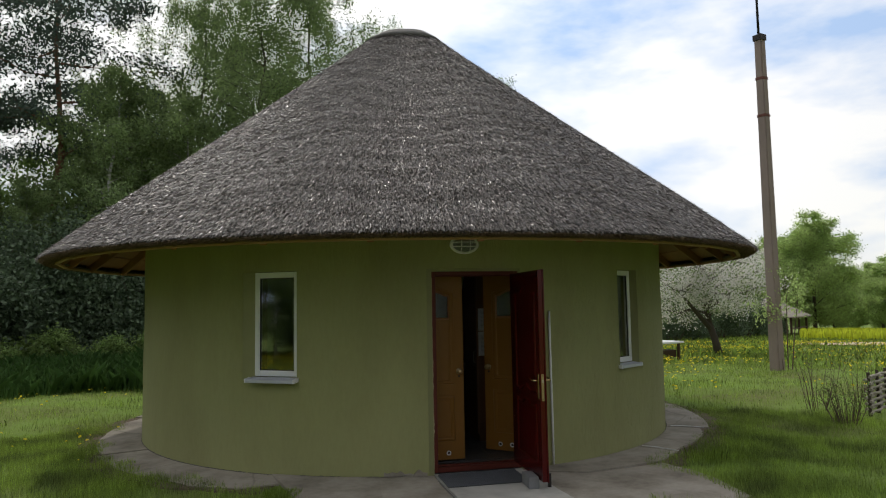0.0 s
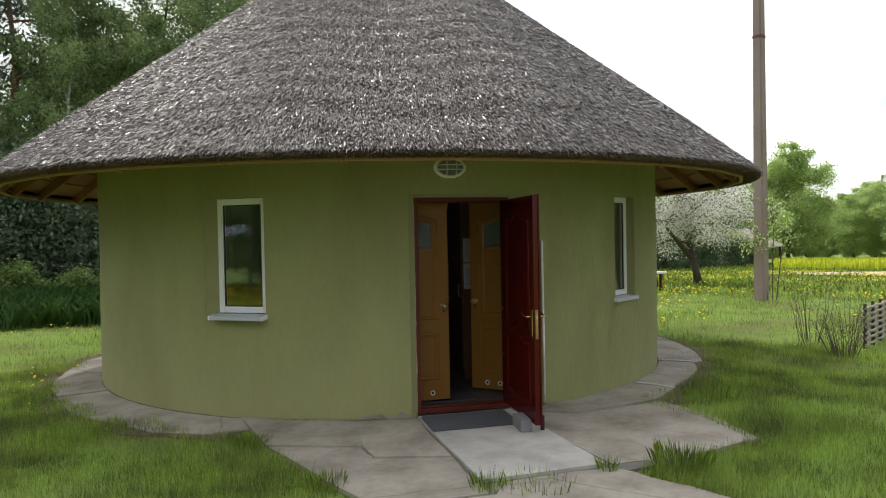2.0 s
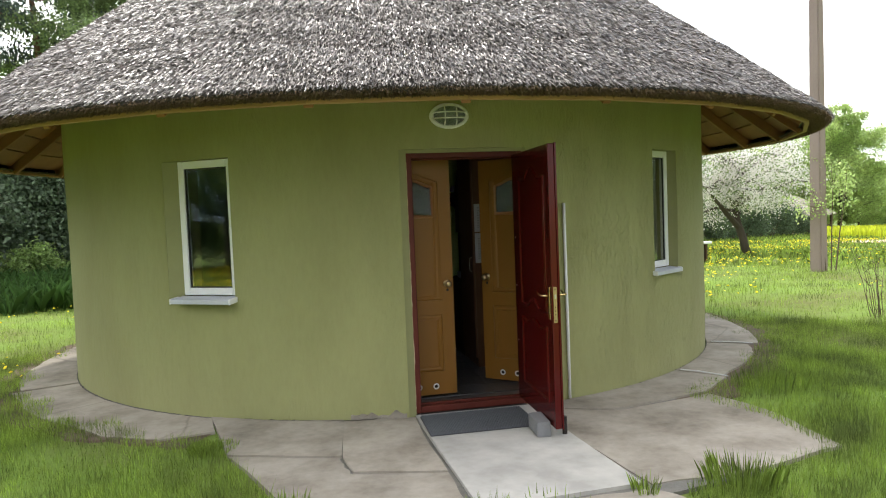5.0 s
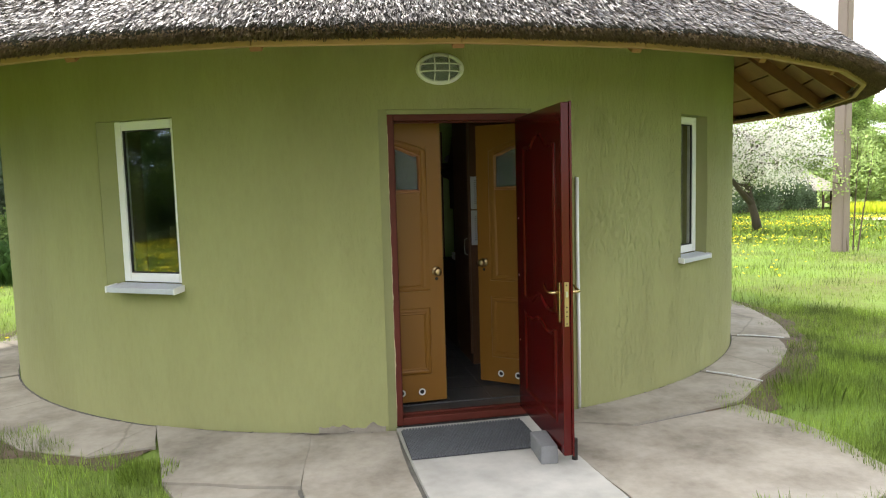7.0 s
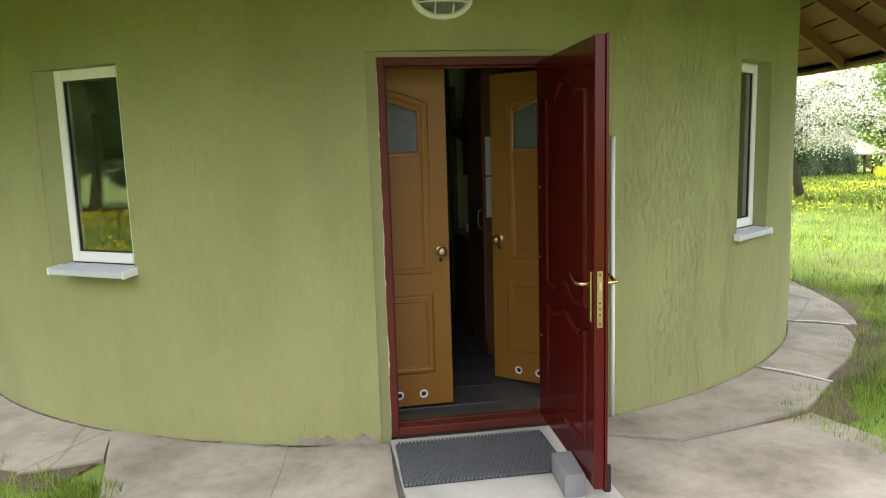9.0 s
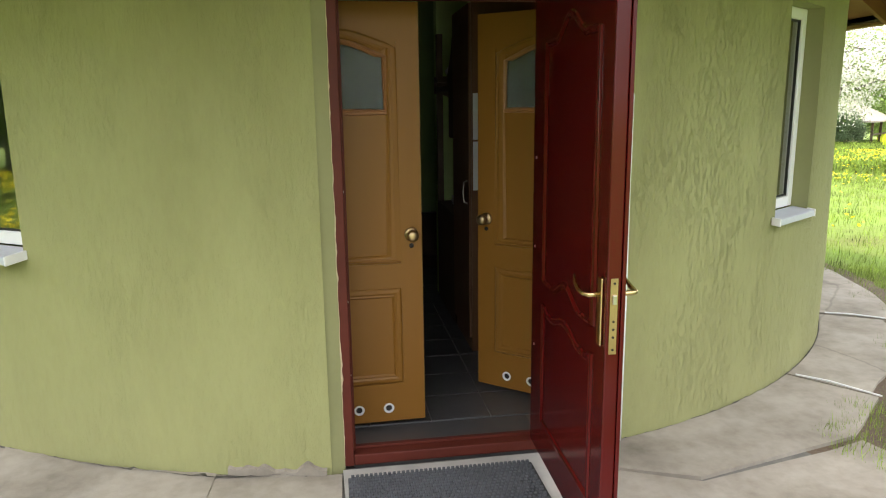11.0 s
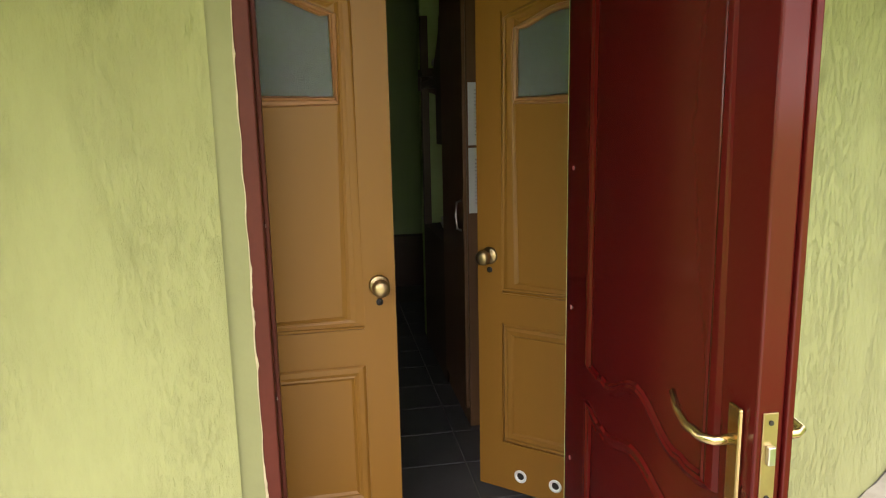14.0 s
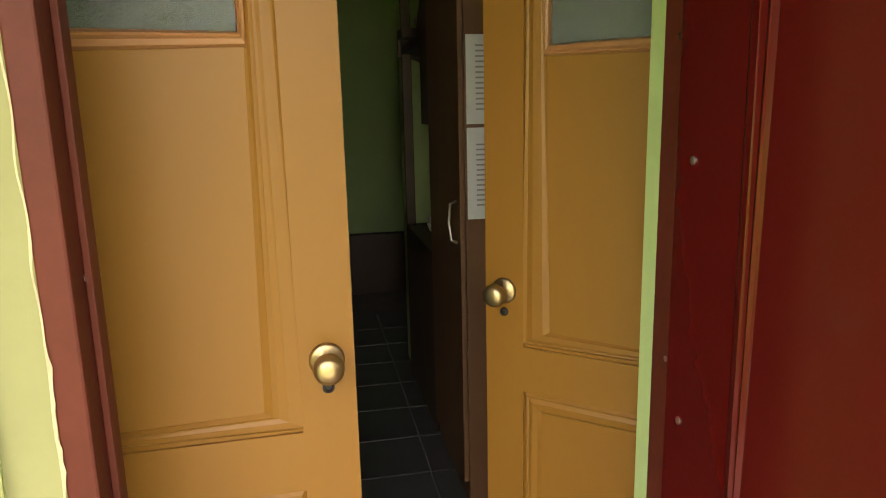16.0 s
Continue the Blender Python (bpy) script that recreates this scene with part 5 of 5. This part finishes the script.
# ---- trees ----
def leaf_cloud(name, centres, spread, per, size, mat, parent, droop=0.0, flat=1.0, label=""):
    centres = np.asarray(centres)
    n = len(centres) * per
    c = np.repeat(centres, per, axis=0)
    sp = np.repeat(np.asarray(spread), per)[:, None] if np.ndim(spread) else spread
    off = rng.normal(0, 1, (n, 3)) * np.array([1, 1, flat]) * sp
    off[:, 2] -= np.abs(rng.normal(0, 1, n)) * droop
    p = c + off
    u = rng.normal(0, 1, (n, 3))
    u /= np.linalg.norm(u, axis=1, keepdims=True)
    w = np.cross(u, rng.normal(0, 1, (n, 3)))
    w /= np.linalg.norm(w, axis=1, keepdims=True) + 1e-9
    s = (size * rng.uniform(0.6, 1.4, n))[:, None]
    v = np.stack([p - u * s, p + w * s * 0.55, p + u * s, p - w * s * 0.55], 1).reshape(-1, 3)
    return raw(name, v, np.arange(n * 4).reshape(-1, 4), mat, parent, label)


def tree(name, label, h, tr, base, crown, style, per, size, leaf, bark, seed, limbs=14):
    r = random.Random(seed)
    root = thing(name, label, "tree")
    bm = bmesh.new()
    lean = (r.uniform(-0.05, 0.05) * h, r.uniform(-0.05, 0.05) * h)
    steps = 8
    spine = [Vector((lean[0] * (i / steps) ** 1.5 + r.uniform(-1, 1) * 0.012 * h * (i > 0), lean[1] * (i / steps) ** 1.5 + r.uniform(-1, 1) * 0.012 * h * (i > 0), h * 0.97 * i / steps - (0.15 if i == 0 else 0))) for i in range(steps + 1)]
    tube(bm, spine, [tr * (1.25 if i == 0 else 1) * (1 - 0.93 * i / steps) + 0.012 for i in range(steps + 1)], 9)
    part("trunk", bm, bark, root, smooth=True)

    def at(t):
        k = min(steps - 1, int(t * steps))
        return spine[k].lerp(spine[k + 1], t * steps - k)
    clumps, spread = [], []
    bm = bmesh.new()
    for i in range(limbs):
        t = base + (0.97 - base) * (i + r.random() * 0.8) / limbs
        p0 = at(min(0.99, t))
        a = i * 2.4 + r.uniform(-0.5, 0.5)
        k = (t - base) / (1 - base)
        if style == "pine":
            reach, rise = crown * (0.45 + 0.75 * math.sin(math.pi * min(1, 0.15 + 0.85 * k))) * r.uniform(0.7, 1.2), r.uniform(-0.05, 0.25)
        elif style == "spruce":
            reach, rise = crown * (1.05 - k) * r.uniform(0.8, 1.1), -0.15
        elif style == "birch":
            reach, rise = crown * (0.35 + 0.65 * math.sin(math.pi * (0.15 + 0.8 * k))) * r.uniform(0.7, 1.15), r.uniform(0.5, 1.0)
        else:
            reach, rise = crown * (0.45 + 0.6 * math.sin(math.pi * (0.2 + 0.75 * k))) * r.uniform(0.7, 1.15), r.uniform(0.25, 0.8)
        d = Vector((math.cos(a), math.sin(a), rise))
        pts = [p0]
        for s in range(1, 5):
            q = p0 + d * reach * s / 4 + Vector((r.uniform(-1, 1), r.uniform(-1, 1), r.uniform(-0.5, 0.5))) * reach * 0.07
            if style == "birch":
                q.z -= reach * 0.35 * (s / 4) ** 2
            pts.append(q)
        lr = max(0.015, tr * 0.36 * (1 - 0.7 * k))
        tube(bm, pts, [lr, lr * 0.75, lr * 0.5, lr * 0.3, lr * 0.12], 5)
        for s in range(1, 5):
            for e in range(3 if s > 1 else 1):
                side = Vector((r.uniform(-1, 1), r.uniform(-1, 1), r.uniform(-0.35, 0.5))) * reach * 0.30
                c = pts[s] + side
                if s >= 2:
                    tube(bm, [pts[s], pts[s] + side * 0.55 + Vector((0, 0, 0.03)), c], [lr * 0.22, lr * 0.14, 0.004], 4)
                clumps.append(c[:])
                spread.append(reach * r.uniform(0.10, 0.20) + 0.08)
    part("branchwork", bm, bark, root)["label"] = "bare spreading limbs"
    clumps += [tuple(at(0.97)), tuple(at(0.9))]
    spread += [crown * 0.12, crown * 0.16]
    if style == "birch":
        leaf_cloud("crown", clumps, np.array(spread) * 0.5, per, size, leaf, root, droop=crown * 0.16)
    elif style in ("pine", "spruce"):
        leaf_cloud("crown", clumps, np.array(spread) * 0.75, per, size, leaf, root, flat=0.4)
    else:
        leaf_cloud("crown", clumps, np.array(spread) * 0.68, per, size, leaf, root, droop=crown * 0.03, flat=0.75)
    return root


def bush(name, label, h, w, per, size, leaf, seed):
    r = random.Random(seed)
    root = thing(name, label, "bush")
    bm = bmesh.new()
    clumps, spread = [], []
    for i in range(16):
        a = r.uniform(0, 6.28)
        rr = w * math.sqrt(r.random())
        tip = Vector((rr * math.cos(a), rr * math.sin(a), h * (1 - 0.5 * (rr / w) ** 2) * r.uniform(0.65, 1.0)))
        foot = Vector((rr * 0.25 * math.cos(a), rr * 0.25 * math.sin(a), -0.1))
        mid = foot.lerp(tip, 0.5) + Vector((0, 0, h * 0.08))
        tube(bm, [foot, mid, tip], [0.035 * h / 3, 0.022 * h / 3, 0.006], 5)
        for k in range(6):
            c = mid.lerp(tip, k / 5) + Vector((r.uniform(-1, 1), r.uniform(-1, 1), r.uniform(-1, 0.6))) * w * 0.16
            c.z = max(c.z, h * 0.06)
            clumps.append(c[:])
            spread.append(w * r.uniform(0.10, 0.18))
        low = foot.lerp(mid, 0.6) + Vector((math.cos(a), math.sin(a), 0)) * w * 0.5
        low.z = max(low.z, 0.1 * h)
        clumps.append(low[:])
        spread.append(w * 0.16)
    part("twig_mass", bm, M_TWIG, root)["label"] = "thin brown stems"
    leaf_cloud("foliage", clumps, spread, per, size, leaf, root)
    return root


def put(ob, x, y, turn=0, scale=1.0, sink=0.05):
    """A copy of a thing on the ground."""
    return copy_thing(ob, Matrix.Translation((x, y, float(ground_z(x, y)) - sink)) @ Matrix.Rotation(radians(turn), 4, "Z") @ Matrix.Scale(scale, 4))


def place(ob, x, y, turn=0, scale=1.0, sink=0.05):
    ob.matrix_basis = Matrix.Translation((x, y, float(ground_z(x, y)) - sink)) @ Matrix.Rotation(radians(turn), 4, "Z") @ Matrix.Scale(scale, 4)
    return ob


def seen(az, dist):
    """A place by its bearing from the start of the walk."""
    return 0.13 + dist * math.sin(radians(az)), dist * math.cos(radians(az))


pine = tree("pine_tree", "tall dark pine with layered needle boughs and bare trunk", 20, 0.24, 0.48, 4.4, "pine", 250, 0.074, M_NEEDLE, M_PINEB, 3, 17)
place(pine, *seen(-16.4, 37))
put(pine, *seen(-23.5, 46), 130, 0.8)
put(pine, *seen(-27, 40), 220, 1.0)
put(pine, *seen(-11.0, 52), 60, 0.85)
birch = tree("birch_tree", "tall airy birch with drooping light green foliage", 21, 0.17, 0.25, 4.0, "birch", 210, 0.06, M_BIRCHL, M_BARK, 11, 24)
place(birch, *seen(-6.5, 40), 20)
put(birch, *seen(-2.0, 37), 100)
put(birch, *seen(1.8, 38), 200, 1.02)
put(birch, *seen(5.0, 44), 290, 1.0)
put(birch, *seen(15.6, 50), 40, 0.93)
put(birch, *seen(21.2, 58), 160, 0.80)
put(birch, *seen(8.2, 50), 75, 0.93)
put(birch, *seen(-4.2, 46), 310, 1.05)
slim = tree("young_birch", "slim young birch in fresh leaf before the dark pines", 13, 0.11, 0.1, 2.3, "birch", 150, 0.06, M_BIRCHL, M_BIRCHB, 23, 24)
place(slim, *seen(-13.4, 32), 10)
put(slim, *seen(-10.2, 34), 140, 1.0)
put(slim, *seen(-18.5, 33), 250, 0.62)
put(slim, *seen(-8.0, 33), 33, 0.95)
broad = tree("broadleaf_tree", "full broadleaf tree in fresh green leaf", 11, 0.2, 0.12, 3.8, "broad", 190, 0.10, M_LEAF, M_BARK, 31, 22)
place(broad, *seen(-11.5, 38), 0, 0.95)
put(broad, *seen(-14.5, 42), 90, 0.95)
put(broad, *seen(-20.0, 37), 200, 0.68)
put(broad, *seen(-24.0, 34), 20, 0.75)
put(broad, *seen(-6.0, 44), 250, 1.1)
put(broad, *seen(-1.0, 46), 120, 1.15)
put(broad, *seen(3.5, 47), 30, 1.1)
thicket = bush("thicket", "dense dark shrub at the edge of the wood", 5.0, 2.6, 260, 0.075, M_LEAFD, 5)
place(thicket, *seen(-19.5, 29))
for k, (az, d, sc) in enumerate(((-16.2, 28, 1.05), (-13.0, 29, 1.0), (-10.2, 28, 0.95), (-7.5, 29, 1.0), (-23, 27, 1.0), (-27, 26, 1.0), (-4.5, 31, 1.0), (-14.8, 32, 1.2), (-20.5, 32, 1.2), (-31, 24, 1.0))):
    put(thicket, *seen(az, d), k * 67, sc)
for k, (az, d, sc) in enumerate(((30.5, 50, 0.75), (32.2, 54, 0.7), (33.8, 58, 0.75), (35.6, 64, 0.75), (28.4, 48, 0.8), (37.0, 70, 0.7))):
    put(thicket, *seen(az, d), k * 37, sc)
shrub = bush("shrub", "low pale green shrub in the tall grass", 1.5, 0.9, 90, 0.05, M_LEAF, 8)
place(shrub, *seen(-16.3, 25))
for k, (az, d, sc) in enumerate(((-12.6, 24.5, 0.8), (-18.6, 25.5, 0.9), (-10.2, 25, 0.9), (-20.5, 24, 0.8))):
    put(shrub, *seen(az, d), k * 80, sc)

# right-hand side
maple = tree("maple_tree", "rounded tree in bright yellow-green spring leaf", 13.5, 0.26, 0.10, 5.0, "broad", 300, 0.12, M_LEAFY, M_BARK, 41, 26)
place(maple, *seen(40.4, 84), 0, 0.84)
put(maple, *seen(38.5, 92), 120, 0.98)
put(maple, *seen(36.3, 88), 40, 0.85)
put(maple, *seen(33.2, 96), 220, 1.0)
put(maple, *seen(41.6, 96), 300, 0.72)
put(maple, *seen(48.5, 96), 80, 0.9)
put(maple, *seen(42.7, 120), 70, 0.75)
put(broad, *seen(30.0, 84), 170, 1.0)
put(broad, *seen(26.5, 80), 10, 1.0)
put(maple, *seen(44.6, 112), 66, 0.85)
put(maple, *seen(45.9, 116), 190, 0.9)
put(birch, *seen(47.0, 110), 10, 0.6)
for k, (az, d, sc) in enumerate(((35.4, 66, 0.9), (33.5, 62, 0.8), (31.0, 58, 0.8), (37.0, 96, 1.0), (43.0, 118, 1.3), (41.9, 112, 1.2), (44.3, 125, 1.3), (46.2, 122, 1.0), (28.5, 55, 1.0), (39.6, 100, 1.0))):
    put(maple, *seen(az, d), k * 50, sc * 0.36)

# behind the walk: woods that close the place
for k, (x, y, sc) in enumerate(((-34, -12, 1.0), (-40, 2, 1.1), (-36, 12, 1.0), (-28, -26, 1.0), (-12, -40, 1.1), (6, -44, 1.0), (24, -40, 1.0), (40, -28, 1.1), (48, -8, 1.0), (-24, 20, 1.0))):
    put(broad, x, y, k * 41, sc)
for k, (x, y) in enumerate(((-30, 6), (-31, -20), (-4, -42), (32, -34), (50, 6))):
    put(pine, x, y, k * 71, 0.8)

# trees added out of direct view to keep sky light off door_3
for k, (x, y, sc) in enumerate(((-25, -10, 1.15), (-28, 3, 1.2), (-22, -19, 1.2), (-29, 12, 1.0))):
    put(broad, x, y, k * 77, sc)
put(birch, -27, -3, 50, 0.8)

# woods beside the lawn, seen in the window glass
for k, (x, y, sc) in enumerate(((-26, -13, 0.62), (-27.5, -8, 0.7), (-28.5, -4, 0.6), (-28, 0.5, 0.7), (-27, 5.5, 0.65), (-24, -17, 0.7), (34, 11, 1.0), (36, 4, 1.1), (33, -2, 1.0), (35, 18, 0.9))):
    put(broad, x, y, k * 83, sc)
for k, (x, y, sc) in enumerate(((-30, -10, 0.8), (-31, -2, 0.8), (30, 12, 1.1), (33, 7, 1.2), (32, 2, 1.0), (29, 16, 0.9), (30, -4, 1.1))):
    put(thicket, x, y, k * 59, sc)
put(slim, -21.5, -3.0, 40, 0.7)

# apple tree in blossom
apple = thing("apple_tree", "old leaning apple tree covered in white blossom", "tree")
bm = bmesh.new()
tube(bm, [(0.05, 0, -0.15), (-0.12, 0, 0.5), (-0.28, 0.05, 1.0), (-0.34, 0.1, 1.5), (-0.2, 0.1, 2.2), (0.0, 0.2, 2.9)], [0.15, 0.115, 0.105, 0.08, 0.06, 0.03], 10)
part("trunk", bm, M_BARK, apple, smooth=True)
bm = bmesh.new()
ar = random.Random(4)
clumps, spread = [], []
tube(bm, [(-0.22, 0.03, 0.85), (-0.7, 0, 1.25), (-1.1, -0.05, 1.6), (-1.6, 0, 2.1)], [0.10, 0.08, 0.06, 0.03], 8)
for i in range(17):
    a = i * 2.4
    t = ar.uniform(1.2, 2.8)
    p0 = Vector((-0.3, 0.08, t))
    reach = 2.15 * ar.uniform(0.7, 1.1) * (1.1 - 0.18 * abs(t - 1.9))
    d = Vector((math.cos(a), math.sin(a), ar.uniform(0.1, 0.75)))
    pts = [p0 + d * reach * s / 4 + Vector((ar.uniform(-1, 1), ar.uniform(-1, 1), ar.uniform(-1, 1))) * 0.10 for s in range(5)]
    pts = [Vector((q.x, q.y, q.z - 0.22 * reach * (s / 4) ** 2)) for s, q in enumerate(pts)]
    tube(bm, pts, [0.05, 0.04, 0.028, 0.018, 0.006], 5)
    for s in range(1, 5):
        for e in range(4):
            c = pts[s] + Vector((ar.uniform(-1, 1), ar.uniform(-1, 1), ar.uniform(-0.7, 0.7))) * 0.42
            tube(bm, [pts[s], c], [0.010, 0.004], 4)
            clumps.append(c[:])
            spread.append(ar.uniform(0.12, 0.22))
part("branchwork", bm, M_BARK, apple)
leaf_cloud("blossom", clumps, spread, 85, 0.034, M_BLOSSOM, apple, label="white blossom clusters")
leaf_cloud("foliage", clumps, np.array(spread) * 1.15, 34, 0.034, M_LEAF, apple, label="small fresh green leaves")
place(apple, 15.57, 23.05, 12, 1.12)

# ---- pole, sapling, table, gazebo, fence, twigs ----
pole = thing("utility_pole", "weathered square concrete pole with rusty bands and a rod on top", "pole", (11.91, 15.18, -0.10), 20)
pole.scale = (1.045, 1.045, 1.045)
bm = bmesh.new()
vs = box(bm, (-0.128, -0.128, -0.4), (0.128, 0.128, 8.12))
for v in vs:
    if v.co.z > 1:
        v.co.x *= 0.74
        v.co.y *= 0.74
bmesh.ops.bevel(bm, geom=bm.edges[:], offset=0.022, segments=2, affect="EDGES")
part("shaft", bm, M_POLE, pole)
for z, w in ((6.1, 0.109), (7.02, 0.104)):
    boxed("band", (-w, -w, z), (w, w, z + 0.07), M_RUST, pole, "rusty iron band", bevel=0.006)
boxed("pole_cap", (-0.115, -0.115, 8.0), (0.115, 0.115, 8.15), M_IRON, pole, "dark cap", bevel=0.01)
bm = bmesh.new()
tube(bm, [(-0.03, 0, 8.1), (-0.03, 0, 9.2), (-0.03, 0, 10.4)], [0.032, 0.028, 0.018], 10)
part("rod", bm, M_IRON, pole, "thin dark iron rod", True)

sap = thing("sapling", "thin young sapling with a few fresh leaves beside the pole", "sapling")
bm = bmesh.new()
clumps = []
for k, (dx, top) in enumerate(((0.0, 2.5), (0.10, 2.2), (-0.12, 1.9))):
    pts = [Vector((dx, 0, -0.1)), Vector((dx * 2 + 0.05, 0.03, top * 0.4)), Vector((dx * 3 + 0.08, 0.02, top * 0.75)), Vector((dx * 4 + 0.02, 0, top))]
    tube(bm, pts, [0.018, 0.014, 0.009, 0.004], 6)
    for s in range(12):
        c = pts[1].lerp(pts[3], 0.45 + 0.55 * s / 12) + Vector((random.uniform(-0.32, 0.32), random.uniform(-0.3, 0.3), random.uniform(-0.15, 0.2)))
        tube(bm, [pts[2], c], [0.005, 0.002], 4)
        clumps.append(c[:])
part("twig_mass", bm, M_TWIG, sap)
leaf_cloud("foliage", clumps, 0.10, 26, 0.035, M_LEAFY, sap)
place(sap, 12.12, 15.06)

tb = thing("garden_table", "low white-topped outdoor table on dark legs", "table", (11.35, 19.6, float(ground_z(11.35, 19.6)) - 0.01), 18)
boxed("tabletop", (-1.3, -0.45, 0.52), (0.45, 0.45, 0.58), M_PVC, tb, bevel=0.01)
for x in (-1.15, 0.3):
    for y in (-0.35, 0.35):
        boxed("leg", (x - 0.035, y - 0.035, 0), (x + 0.035, y + 0.035, 0.52), M_DARKWOOD, tb)
boxed("shelf", (-1.1, -0.3, 0.10), (0.25, 0.3, 0.32), M_DARKWOOD, tb, "dark crate under the table")

gz = float(ground_z(47, 61))
gazebo = thing("gazebo", "open wooden gazebo with a grey shingled hip roof", "gazebo", (46.5, 60.5, gz), 38)
bm = bmesh.new()
base_pts = [(-3.4, -3.0), (3.4, -3.0), (3.4, 3.0), (-3.4, 3.0)]
lo = [bm.verts.new((x, y, 1.95)) for x, y in base_pts]
lo2 = [bm.verts.new((x, y, 1.83)) for x, y in base_pts]
ra, rb = bm.verts.new((-0.9, 0, 3.75)), bm.verts.new((0.9, 0, 3.75))
bm.faces.new((lo[0], lo[1], rb, ra))
bm.faces.new((lo[1], lo[2], rb))
bm.faces.new((lo[2], lo[3], ra, rb))
bm.faces.new((lo[3], lo[0], ra))
for i in range(4):
    bm.faces.new((lo2[i], lo2[(i + 1) % 4], lo[(i + 1) % 4], lo[i]))
bm.faces.new(lo2[::-1])
part("roof", bm, M_SHINGLE, gazebo)
for x in (-3.0, 0, 3.0):
    for y in (-2.6, 2.6):
        boxed("post", (x - 0.09, y - 0.09, -0.3), (x + 0.09, y + 0.09, 1.84), M_DARKWOOD, gazebo)
boxed("back_screen", (-3.0, 2.5, 0), (3.0, 2.58, 1.6), M_DARKWOOD, gazebo, bevel=0)
boxed("rail", (-2.9, -2.65, 0.75), (-0.1, -2.58, 0.9), M_DARKWOOD, gazebo)
boxed("rail", (0.1, -2.65, 0.75), (2.9, -2.58, 0.9), M_DARKWOOD, gazebo)
gb2 = thing("garden_bench", "pale weathered wooden bench before the gazebo", "bench", (44.6, 57.5, float(ground_z(44.6, 57.5)) - 0.02), 38)
boxed("seat", (-1.7, -0.2, 0.46), (1.7, 0.2, 0.54), M_SAND, gb2)
for x in (-1.5, 0, 1.5):
    boxed("leg", (x - 0.06, -0.15, 0), (x + 0.06, 0.15, 0.46), M_SAND, gb2)

fence = thing("wattle_fence", "low woven wattle fence of weathered grey rods", "fence", (8.35, 8.66, -0.02), 32)
for k in range(7):
    bm = bmesh.new()
    tube(bm, [(k * 0.45, 0, -0.1), (k * 0.45 + 0.01, 0, 0.62)], [0.026, 0.022], 8)
    part("stake", bm, M_BARK, fence)
for j in range(13):
    bm = bmesh.new()
    pts = [(-0.06 + 0.225 * i, (0.034 if (i + j) % 2 else -0.034) * (1 if i % 2 == 0 else 0), 0.05 + 0.042 * j + random.uniform(-0.008, 0.008)) for i in range(13)]
    tube(bm, pts, [0.0205] * 13, 6)
    part("rod", bm, M_SHINGLE, fence)


def twigs(name, at, n, h, w, label, leafy):
    root = thing(name, label, "shrub")
    bm = bmesh.new()
    clumps = []
    for k in range(n):
        a = random.uniform(0, 6.28)
        rr = w * random.random() ** 0.5
        tip = Vector((rr * math.cos(a), rr * math.sin(a), h * random.uniform(0.5, 1.0)))
        foot = Vector((tip.x * 0.35, tip.y * 0.35, -0.05))
        mid = foot.lerp(tip, 0.55) + Vector((random.uniform(-1, 1), random.uniform(-1, 1), 0)) * 0.04
        tube(bm, [foot, mid, tip], [0.007, 0.005, 0.002], 4)
        for s in range(3):
            q = mid.lerp(tip, random.random())
            e = q + Vector((random.uniform(-1, 1), random.uniform(-1, 1), random.uniform(0.2, 1))) * 0.12
            tube(bm, [q, e], [0.003, 0.0015], 3)
            clumps.append(e[:])
    part("twig_mass", bm, M_TWIG, root)
    leaf_cloud("leaves", clumps, 0.035, leafy, 0.014, M_LEAF, root)
    return place(root, *at)


twigs("bare_shrub", (7.6, 8.25), 34, 0.62, 0.36, "small grey-brown twiggy shrub, barely in leaf", 5)
twigs("bare_shrub", (8.1, 9.4), 16, 0.95, 0.42, "thin upright brown stems, barely in leaf", 3)
twigs("bare_shrub", (9.3, 9.9), 10, 0.9, 0.4, "thin upright brown stems, barely in leaf", 3)
